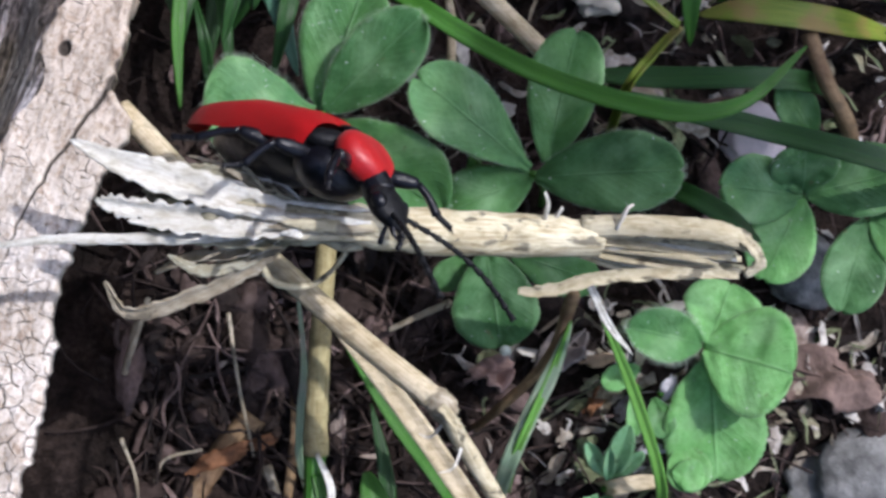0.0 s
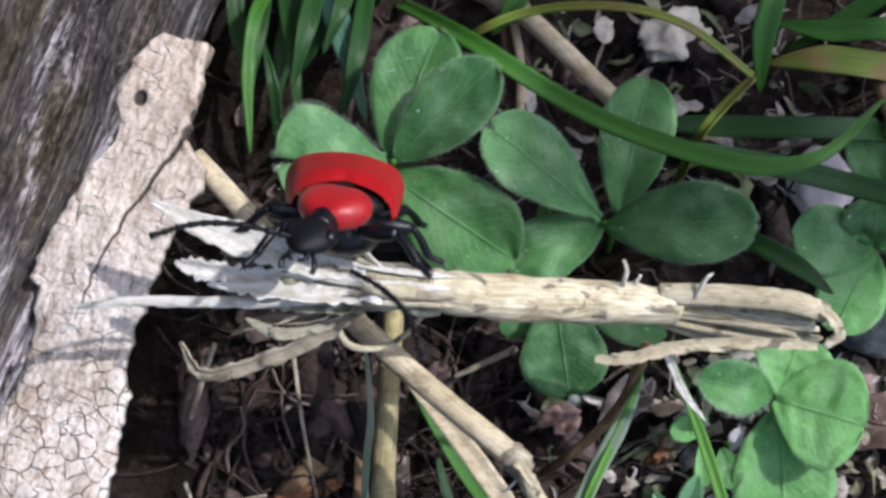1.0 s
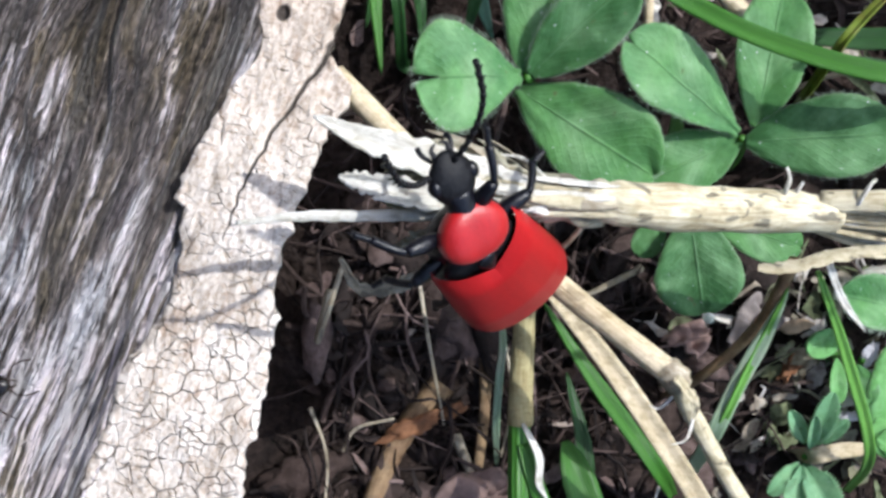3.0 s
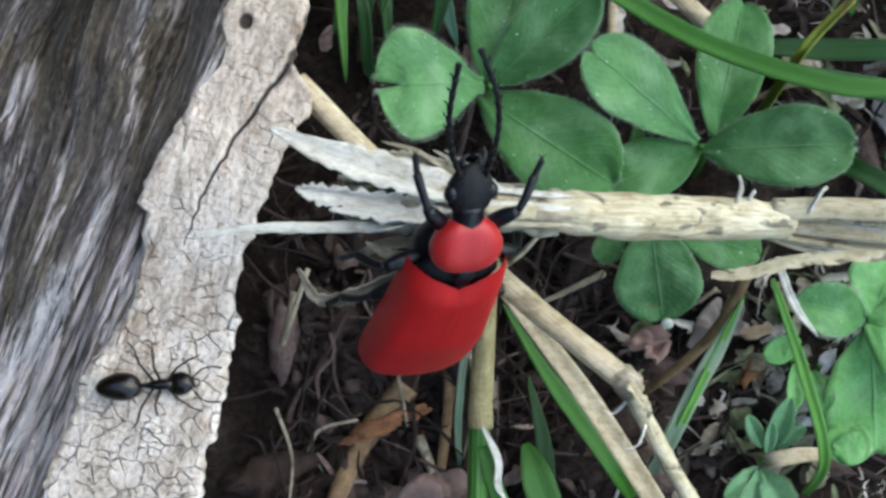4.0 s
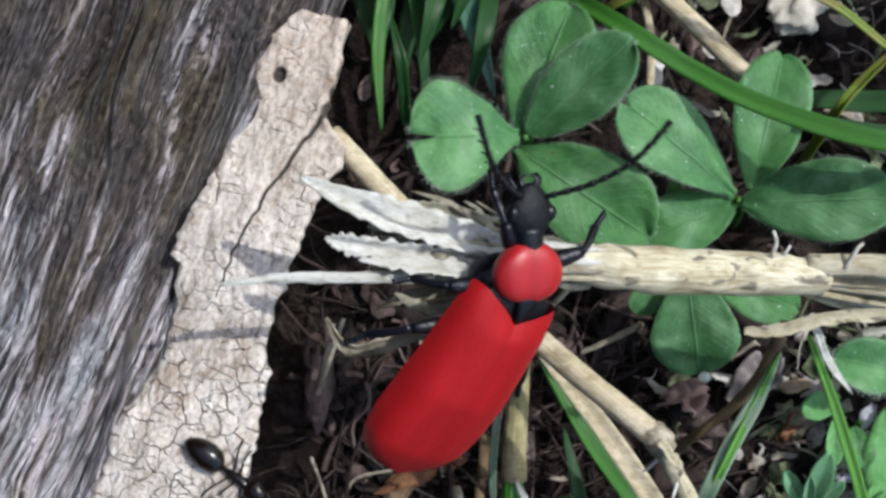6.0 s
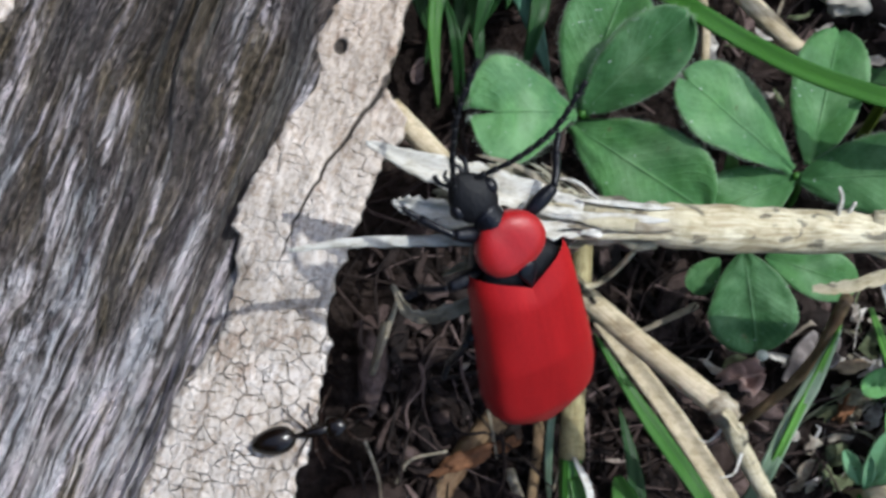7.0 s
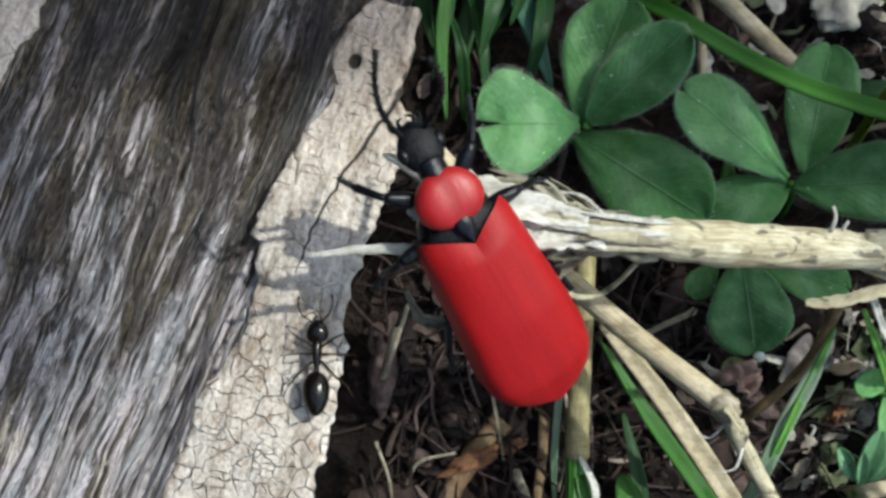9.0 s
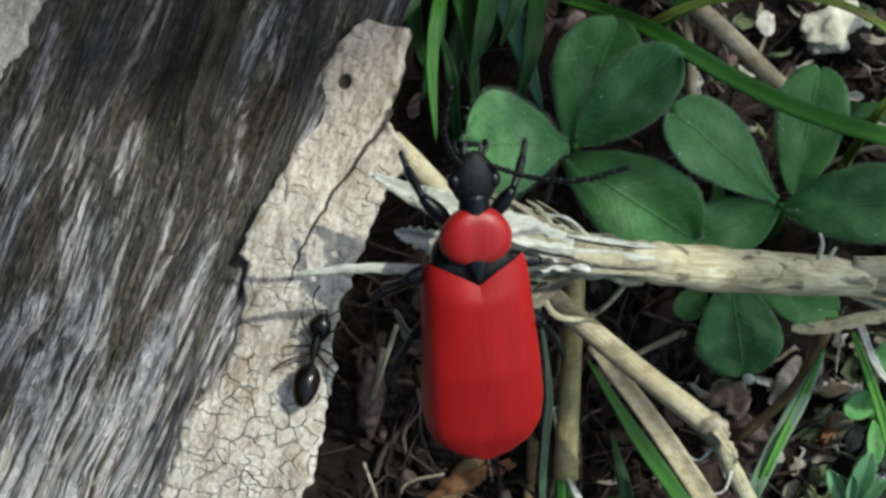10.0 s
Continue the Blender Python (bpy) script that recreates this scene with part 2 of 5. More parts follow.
def mat_straw(name, low, high, spots=0.0, fibre=0.8):
    """Dry stalk: long fibres and dark mould spots; u runs along, v round it."""
    m = Nodes(name, 0.62, spec=0.4)
    uv = m.node("ShaderNodeTexCoord").outputs["UV"]
    long = m.noise(m.node("ShaderNodeMapping", Vector=uv, Scale=(6, 34, 1)).outputs[0], 1.0, 6, 0.68, 0.3)
    wide = m.noise(m.coords(scale=(300, 500, 500)), 1.0, 4, 0.6)
    speck = m.noise(m.coords(scale=(760, 1300, 1300)), 1.0, 3, 0.5, 0.4)
    base = m.mix(m.ramp(wide, (0.34, 0.0), (0.64, 1.0)), low, high)
    base = m.mix(m.ramp(long, (0.36, fibre), (0.56, 0.0)), base, (0.55, 0.45, 0.33), "MULTIPLY")
    mottle = m.noise(m.coords(scale=(1400, 2600, 2600)), 1.0, 4, 0.65)
    base = m.mix(m.ramp(mottle, (0.36, 0.65), (0.54, 0.0)), base, (0.60, 0.56, 0.46), "MULTIPLY")
    if spots:
        base = m.mix(m.ramp(speck, (0.585, 0.0), (0.645, spots)), base, (0.07, 0.06, 0.045))
    m.color(base)
    m.bump(m.math("ADD", long, m.math("MULTIPLY", wide, 0.5)), 0.6, 0.00022)
    return m.mat


def mat_plain(name, color, rough=0.5, spec=0.5, vary=0.35, scale=1200, bump=0.0002, coat=0.0):
    """One-coloured matter with fine mottling."""
    m = Nodes(name, rough, spec=spec)
    a = m.noise(m.coords(), scale, 5, 0.6)
    dark = tuple(c * (1 - vary) for c in color)
    m.color(m.mix(m.ramp(a, (0.35, 0.0), (0.65, 1.0)), dark, color))
    m.bump(a, 0.4, bump)
    m.put(m.bsdf, "Coat Weight", coat)
    return m.mat


def mat_elytra(name, rough, spec, sheen):
    m = Nodes(name, rough, spec=spec)
    fine = m.noise(m.coords(scale=(1, 1, 1)), 6500, 3, 0.6)
    ribs = m.noise(m.coords(scale=(160, 1500, 400)), 1.0, 3, 0.55)
    base = m.ramp(m.math("ADD", m.math("MULTIPLY", fine, 0.4), m.math("MULTIPLY", ribs, 0.6)),
                  (0.36, (0.27, 0.004, 0.006)), (0.62, (0.36, 0.007, 0.009)))
    m.color(base)
    m.bump(m.math("ADD", m.math("MULTIPLY", fine, 0.6), ribs), 0.22, 0.00014)
    m.put(m.bsdf, "Sheen Weight", sheen)
    m.put(m.bsdf, "Sheen Tint", (1.0, 0.6, 0.62, 1))
    return m.mat


WOOD = mat_weathered_wood()
BARK = mat_pale_bark()
SOIL = mat_soil()
LITTER = mat_litter("leaf_litter", ((0.0, (0.014, 0.009, 0.008)), (0.35, (0.030, 0.019, 0.016)), (0.62, (0.050, 0.032, 0.027)), (0.82, (0.085, 0.058, 0.052)),
                                    (0.92, (0.15, 0.105, 0.098)), (0.98, (0.26, 0.19, 0.18)), (1.0, (0.40, 0.34, 0.29))))
LITTER_PALE = mat_litter("pale_litter", ((0.0, (0.13, 0.15, 0.08)), (0.2, (0.20, 0.24, 0.13)), (0.4, (0.30, 0.265, 0.20)), (0.6, (0.40, 0.35, 0.29)), (0.8, (0.49, 0.46, 0.45)), (1.0, (0.62, 0.58, 0.51))))
LEAF = mat_leaf("clover_leaf", (0.050, 0.170, 0.048), (0.095, 0.255, 0.070))
LEAF_DARK = mat_leaf("clover_leaf_dark", (0.026, 0.098, 0.026), (0.052, 0.16, 0.048), 0.26, 0.4)
LEAF_LIGHT = mat_leaf("clover_leaf_light", (0.15, 0.42, 0.11), (0.26, 0.55, 0.20), 0.36, 0.4)
LEAF_MID = mat_leaf("clover_leaf_mid", (0.075, 0.21, 0.075), (0.125, 0.30, 0.10), 0.3, 0.7)
LEAF_PALE = mat_leaf("clover_leaf_pale", (0.12, 0.29, 0.14), (0.22, 0.43, 0.24), 0.3, 0.5)
GRASS = mat_blade("grass_blade", (0.034, 0.13, 0.015), (0.076, 0.235, 0.028))
# darker grass copy: for blades in shade, the shade is in the colour
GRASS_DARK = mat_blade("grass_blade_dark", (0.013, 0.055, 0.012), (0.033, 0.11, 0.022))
GRASS_TEAL = mat_blade("grass_blade_teal", (0.045, 0.14, 0.085), (0.11, 0.26, 0.17))
GRASS_PALE = mat_blade("grass_blade_pale", (0.22, 0.36, 0.20), (0.46, 0.56, 0.42), dry=(0.50, 0.48, 0.40))
GRASS_LIGHT = mat_blade("grass_blade_light", (0.10, 0.30, 0.04), (0.22, 0.46, 0.10))
GRASS_YELLOW = mat_blade("grass_blade_yellow", (0.12, 0.20, 0.02), (0.28, 0.34, 0.05), dry=(0.30, 0.20, 0.07))
STRAW = mat_straw("pale_straw", (0.52, 0.45, 0.30), (0.74, 0.68, 0.51), 0.75, 0.75)
STRAW_GREY = mat_straw("bleached_fibre", (0.68, 0.66, 0.60), (0.86, 0.84, 0.80), 0.25, 0.6)
STALK = mat_straw("dry_stalk", (0.52, 0.43, 0.28), (0.72, 0.62, 0.45), 0.25, 0.7)
STALK_BROWN = mat_straw("brown_stalk", (0.18, 0.11, 0.06), (0.32, 0.22, 0.12), 0.3, 0.7)
SHEATH = mat_straw("olive_sheath", (0.26, 0.22, 0.10), (0.44, 0.38, 0.20), 0.3, 0.7)
HUSK_GREEN = mat_straw("mouldy_husk", (0.22, 0.21, 0.14), (0.52, 0.50, 0.40), 0.8, 0.8)
HUSK = mat_straw("grey_husk", (0.24, 0.20, 0.14), (0.56, 0.50, 0.40), 0.7, 0.8)
RED = mat_elytra("red_elytra", 0.5, 0.22, 0.03)
RED_SHIELD = mat_elytra("red_shield", 0.42, 0.5, 0.10)
BLACK = mat_plain("black_shell", (0.006, 0.006, 0.010), 0.3, 0.32, 0.5, 2600, 0.00016, 0.0)
BLACK_MATT = mat_plain("black_fuzz", (0.006, 0.006, 0.008), 0.55, 0.25, 0.4, 3000)
ANT_SHELL = mat_plain("ant_shell", (0.008, 0.005, 0.004), 0.2, 0.4, 0.4, 2600, 0.00006, 0.0)
ANT_LEG = mat_plain("ant_leg", (0.030, 0.014, 0.009), 0.35, 0.35, 0.4, 2600)
FLAKE = mat_plain("bleached_flake", (0.70, 0.63, 0.52), 0.8, 0.3, 0.4, 700, 0.0008)
LILAC = mat_plain("lilac_flake", (0.62, 0.60, 0.66), 0.75, 0.3, 0.45, 800, 0.0006)
STONE = mat_plain("grey_stone", (0.24, 0.235, 0.23), 0.9, 0.3, 0.65, 520, 0.0014)
CHIP = mat_plain("rust_brown_chip", (0.27, 0.12, 0.055), 0.75, 0.3, 0.65, 900, 0.0008)
HAIR = mat_plain("leaf_hair", (0.55, 0.66, 0.52), 0.5, 0.4, 0.1)


def mat_water():
    m = Nodes("water_drop", 0.03)
    m.put(m.bsdf, "Transmission Weight", 0.55)
    m.put(m.bsdf, "IOR", 1.33)
    m.color((0.82, 0.88, 0.78, 1))
    return m.mat


WATER = mat_water()
# for the added bank that darkens the sky on one side
BLOCKER_GREEN = mat_plain("sky_blocker_green", (0.045, 0.075, 0.028), 0.8, 0.2, 0.75, 60, 0.008)

# ---- building helpers (plan numbers in millimetres) ----
MM = 0.001


def part(name, bm, material, parent=None, label="", smooth=True, thick=0.0):
    """Links a bmesh, given in the space of its topmost thing, as one mesh object."""
    me = bpy.data.meshes.new(name)
    bmesh.ops.recalc_face_normals(bm, faces=bm.faces)
    bm.to_mesh(me)
    bm.free()
    me.materials.append(material)
    if smooth:
        me.shade_smooth()
    ob = new(name, me)
    if parent is not None:
        ob.parent = parent
    if thick:
        mod = ob.modifiers.new("thickness", "SOLIDIFY")
        mod.thickness, mod.offset = thick * MM, 0.0
    if label:
        ob["label"] = label
    return ob


def thing(name, base, label, category, group="", kind=""):
    """An empty at the base of a thing; its parts are built relative to it."""
    e = new(name)
    e.empty_display_size = 0.001
    e.location = Vector(base) * MM
    return tagged(e, label, category, group, kind)


def rel(points, base):
    return [Vector(p) - Vector(base) for p in points]


def spline(points, n):
    """Catmull-Rom through the points, n samples."""
    p = [Vector(q) for q in points]
    if len(p) == 2:
        return [p[0].lerp(p[1], i / (n - 1)) for i in range(n)]
    e = [2 * p[0] - p[1]] + p + [2 * p[-1] - p[-2]]
    out = []
    for i in range(n):
        f = i / (n - 1) * (len(p) - 1)
        k = min(int(f), len(p) - 2)
        t = f - k
        a, b, c, d = e[k], e[k + 1], e[k + 2], e[k + 3]
        out.append(0.5 * ((2 * b) + (c - a) * t + (2 * a - 5 * b + 4 * c - d) * t * t + (3 * b - a - 3 * c + d) * t ** 3))
    return out


def tube(points, radius, n=24, sides=10, flat=1.0, rough=0.0, seed=0, bm=None, caps=True):
    """A tapering tube in millimetres; radius is a number or a function of 0..1."""
    bm = bm or bmesh.new()
    uvl = bm.loops.layers.uv.verify()
    c = spline(points, n)
    up0 = Vector((0, 0, 1))
    rings = []
    for i in range(n):
        t = (c[min(i + 1, n - 1)] - c[max(i - 1, 0)]).normalized()
        side = t.cross(up0)
        side = side.normalized() if side.length > 1e-4 else Vector((1, 0, 0))
        up = side.cross(t)
        s = i / (n - 1)
        r = radius(s) if callable(radius) else radius
        ring = []
        for j in range(sides):
            a = math.tau * j / sides
            k = 1 + rough * noise.noise(Vector((s * 9 + seed * 7.3, math.cos(a) * 1.2, math.sin(a) * 1.2 + seed)))
            ring.append(bm.verts.new((c[i] + (side * math.cos(a) + up * math.sin(a) * flat) * r * k) * MM))
        rings.append(ring)
    for i in range(n - 1):
        for j in range(sides):
            k = (j + 1) % sides
            f = bm.faces.new((rings[i][j], rings[i][k], rings[i + 1][k], rings[i + 1][j]))
            for lp, (a, b) in zip(f.loops, ((i, j), (i, j + 1), (i + 1, j + 1), (i + 1, j))):
                lp[uvl].uv = (a / (n - 1), b / sides)
    if caps:
        bm.faces.new(rings[0][::-1])
        bm.faces.new(rings[-1])
    return bm


def strip(points, width, n=28, cols=4, fold=0.25, lean=0.0, taper=(0.5, 0.05), ragged=0.0, seed=0, bm=None):
    """A blade in millimetres: a strip that is folded along its middle and narrows to its ends."""
    bm = bm or bmesh.new()
    uvl = bm.loops.layers.uv.verify()
    c = spline(points, n)
    rows = []
    for i in range(n):
        t = (c[min(i + 1, n - 1)] - c[max(i - 1, 0)]).normalized()
        side = t.cross(Vector((0, 0, 1)))
        side = side.normalized() if side.length > 1e-4 else Vector((1, 0, 0))
        up = side.cross(t)
        a = radians(lean)
        side, up = side * math.cos(a) + up * math.sin(a), up * math.cos(a) - side * math.sin(a)
        s = i / (n - 1)
        w = width * 0.5 * min(1, taper[0] + (1 - taper[0]) * min(1, s * 4)) * min(1, taper[1] + (1 - taper[1]) * min(1, (1 - s) * 3) ** 0.7)
        row = []
        for j in range(cols + 1):
            q = j / cols * 2 - 1
            e = 1 + ragged * noise.noise(Vector((s * 22, q * 2 + seed, seed * 3.1)))
            row.append(bm.verts.new((c[i] + side * q * w * e + up * abs(q) * w * fold) * MM))
        rows.append(row)
    for i in range(n - 1):
        for j in range(cols):
            f = bm.faces.new((rows[i][j], rows[i][j + 1], rows[i + 1][j + 1], rows[i + 1][j]))
            for lp, (a, b) in zip(f.loops, ((i, j), (i, j + 1), (i + 1, j + 1), (i + 1, j))):
                lp[uvl].uv = (a / (n - 1), b / cols)
    return bm


def blob(center, radii, seg=20, rings=14, shape=None, bm=None, turn=None):
    """An ellipsoid in millimetres, bent by shape(unit vector) -> unit vector."""
    bm = bm or bmesh.new()
    grid = []
    for i in range(rings + 1):
        th = math.pi * i / rings
        row = []
        for j in range(seg):
            ph = math.tau * j / seg
            v = Vector((math.cos(th), math.sin(th) * math.cos(ph), math.sin(th) * math.sin(ph)))
            if shape:
                v = shape(v)
            v = Vector((v.x * radii[0], v.y * radii[1], v.z * radii[2]))
            if turn:
                v = turn @ v
            row.append((v + Vector(center)) * MM)
        grid.append(row)
    top, bot = bm.verts.new(grid[0][0]), bm.verts.new(grid[-1][0])
    ring = [[bm.verts.new(p) for p in grid[i]] for i in range(1, rings)]
    for j in range(seg):
        k = (j + 1) % seg
        bm.faces.new((top, ring[0][j], ring[0][k]))
        bm.faces.new((bot, ring[-1][k], ring[-1][j]))
        for i in range(len(ring) - 1):
            bm.faces.new((ring[i][j], ring[i + 1][j], ring[i + 1][k], ring[i][k]))
    return bm


def value_noise(u, v, seed):
    """Smooth noise in -1..1 on numpy arrays."""
    rng = np.random.RandomState(seed)
    table = rng.rand(256, 256) * 2 - 1
    i, j = np.floor(u).astype(int), np.floor(v).astype(int)
    a, b = u - i, v - j
    a, b = a * a * (3 - 2 * a), b * b * (3 - 2 * b)
    g = lambda p, q: table[p % 256, q % 256]
    return (g(i, j) * (1 - a) + g(i + 1, j) * a) * (1 - b) + (g(i, j + 1) * (1 - a) + g(i + 1, j + 1) * a) * b


def grid_mesh(name, X, Y, Z, material, parent=None, label="", attr=None):
    """A sheet from numpy grids in millimetres."""
    r, c = X.shape
    me = bpy.data.meshes.new(name)
    idx = np.arange(r * c).reshape(r, c)
    faces = np.stack([idx[:-1, :-1], idx[:-1, 1:], idx[1:, 1:], idx[1:, :-1]], -1).reshape(-1, 4)
    verts = np.stack([X, Y, Z], -1).reshape(-1, 3) * MM
    me.from_pydata(verts.tolist(), [], faces.tolist())
    me.materials.append(material)
    me.shade_smooth()
    if attr is not None:
        a = me.attributes.new("crack", "FLOAT", "POINT")
        a.data.foreach_set("value", attr.reshape(-1).astype(np.float32))
    ob = new(name, me)
    if parent is not None:
        ob.parent = parent
    if label:
        ob["label"] = label
    return ob

# ---- ground ----


def build_ground():
    def axis(lo, hi, fine):
        core = np.arange(lo, hi + 1e-6, fine)
        out = np.geomspace(fine, 5000, 40)
        return np.concatenate([(lo - np.cumsum(out))[::-1], core, hi + np.cumsum(out)])
    x, y = axis(-15, 50, 0.4), axis(-32, 24, 0.4)
    X, Y = np.meshgrid(x, y, indexing="ij")
    Z = 1.6 * value_noise(X / 9, Y / 9, 1) + 0.8 * value_noise(X / 3.2, Y / 3.2, 2) + 0.35 * value_noise(X / 1.1, Y / 1.1, 3)
    Z += -2.2 - 3.0 * np.clip((X - 14) / 26, 0, 1)
    return tagged(grid_mesh("ground", X, Y, Z, SOIL), "dark damp woodland soil under grass and leaf litter", "soil", kind="structure")


def ground_height(x, y):
    a = lambda s, k: float(value_noise(np.array([x / s]), np.array([y / s]), k)[0])
    return 1.6 * a(9, 1) + 0.8 * a(3.2, 2) + 0.35 * a(1.1, 3) - 2.2 - 3.0 * min(1, max(0, (x - 14) / 26))


build_ground()


def build_wood_edge():
    """An unseen leafy bank, added to block sky light on the side of the log that faces from the sun."""
    a = np.radians(np.linspace(75, 285, 90))[:, None]
    h = np.linspace(-10, 780, 44)[None, :]
    r = 390 + 75 * value_noise(a * 9, h / 63, 91) + 39 * value_noise(a * 26, h / 25, 92) + 0.06 * h
    r = r + 105 * np.clip((h - 645 - 105 * value_noise(a * 7, h * 0, 93)) / 135, 0, 1)
    bank = tagged(grid_mesh("backdrop", r * np.cos(a), r * np.sin(a), h + 0 * a, BLOCKER_GREEN), "unseen dark green leafy bank added to block sky light behind the log", "undergrowth", kind="structure")
    rng = random.Random(31)
    bm = bmesh.new()
    for _ in range(4200):
        u, v = rng.randrange(90), rng.randrange(44)
        c = Vector((r[u, v] * math.cos(a[u, 0]), r[u, v] * math.sin(a[u, 0]), h[0, v])) + Vector([rng.uniform(-14, 14) for _ in "xyz"])
        d = Vector([rng.uniform(-1, 1) for _ in "xyz"]).normalized() * rng.uniform(12, 24)
        w = d.cross(Vector([rng.uniform(-1, 1) for _ in "xyz"])).normalized() * d.length * 0.3
        up = d.cross(w).normalized() * 2
        p = [bm.verts.new(q * MM) for q in (c - d, c - d * 0.2 + w + up, c + d, c - d * 0.2 - w + up)]
        bm.faces.new((p[0], p[1], p[2]))
        bm.faces.new((p[0], p[2], p[3]))
    tagged(part("foliage", bm, BLOCKER_GREEN, bank, smooth=False), "dark green leaves of the unseen sky-blocking bank", kind="stuff")
    return bank


build_wood_edge()

# ---- log ----
LOG_TURN = 73.5


def along(u, v):
    """Plan place of a point u along the log and v to its left."""
    a = radians(LOG_TURN)
    return u * math.cos(a) - v * math.sin(a), u * math.sin(a) + v * math.cos(a)


def log_surface(U, V):
    """Height of the bare grey wood."""
    warp = 1.9 * value_noise(U / 15 + 3, V / 10, 11) + 0.9 * value_noise(U / 6, V / 5, 12)
    W = V + warp
    ridge = lambda x, y, k: 1 - 2 * np.abs(value_noise(x, y, k))
    Z = 14.15 + 0.6 * value_noise(U / 30, W / 3.4, 13) + 0.55 * ridge(U / 22, W / 2.6, 14)
    Z += 0.34 * ridge(U / 11, W / 1.05, 17) + 0.22 * value_noise(U / 7, W / 0.5, 15) + 0.10 * ridge(U / 5, W / 0.36, 16)
    Z += 0.5 * np.clip(value_noise(U / 5.5 + 7, W / 1.7, 18) - 0.15, 0, 0.35)
    Z -= 1.0 * np.exp(-((V - 7.6) / 1.5) ** 2)
    Z -= 0.8 * np.clip((4.6 - V) / 0.8, 0, 1)
    Z += 0.6 * np.exp(-((V - 11) / 2.2) ** 2) - 0.9 * np.exp(-((V - 20.3) / 1.2) ** 2)
    Z -= 0.0009 * np.clip(V - 14, 0, 99) ** 2 * 4
    return Z


def build_log():
    log = thing("log", (0, 0, 0), "weathered grey fallen log with deep grain and flaking pale bark", "log")
    log.rotation_euler = (0, 0, radians(LOG_TURN))
    u = np.arange(-40, 34, 0.26)
    v = np.concatenate([np.arange(-4.0, 26, 0.11), np.arange(26, 60, 0.6)])
    U, V = np.meshgrid(u, v, indexing="ij")
    edge = np.interp(u, [-40, -19, -12, -3, 0, 1, 5.8, 6.4, 34], [-3.0, -0.4, 0.9, 1.6, 1.7, 2.6, 3.0, 3.0, 3.2])[:, None] + 0.3 * value_noise(u / 1.3, u * 0, 21)[:, None]
    V = np.maximum(V, edge)
    Z = log_surface(U, V)
    side = np.array([[0.5, -0.7], [1.2, -2.2], [2.4, -5.0], [3.9, -9.0], [6.8, -20.0]])
    ex = [(U[:, :1], V[:, :1] + s[0] * (1 + 0.25 * value_noise(U[:, :1] / 2, U[:, :1] * 0 + k, 31)), Z[:, :1] + s[1])
          for k, s in enumerate(side)][::-1]
    far = (U[:, -1:], V[:, -1:] + 3, Z[:, -1:] * 0 - 8)
    U = np.concatenate([e[0] for e in ex] + [U, far[0]], 1)
    V = np.concatenate([e[1] for e in ex] + [V, far[1]], 1)
    Z = np.concatenate([e[2] for e in ex] + [Z, far[2]], 1)
    grid_mesh("wood", U, V, Z, WOOD, log)
    return log


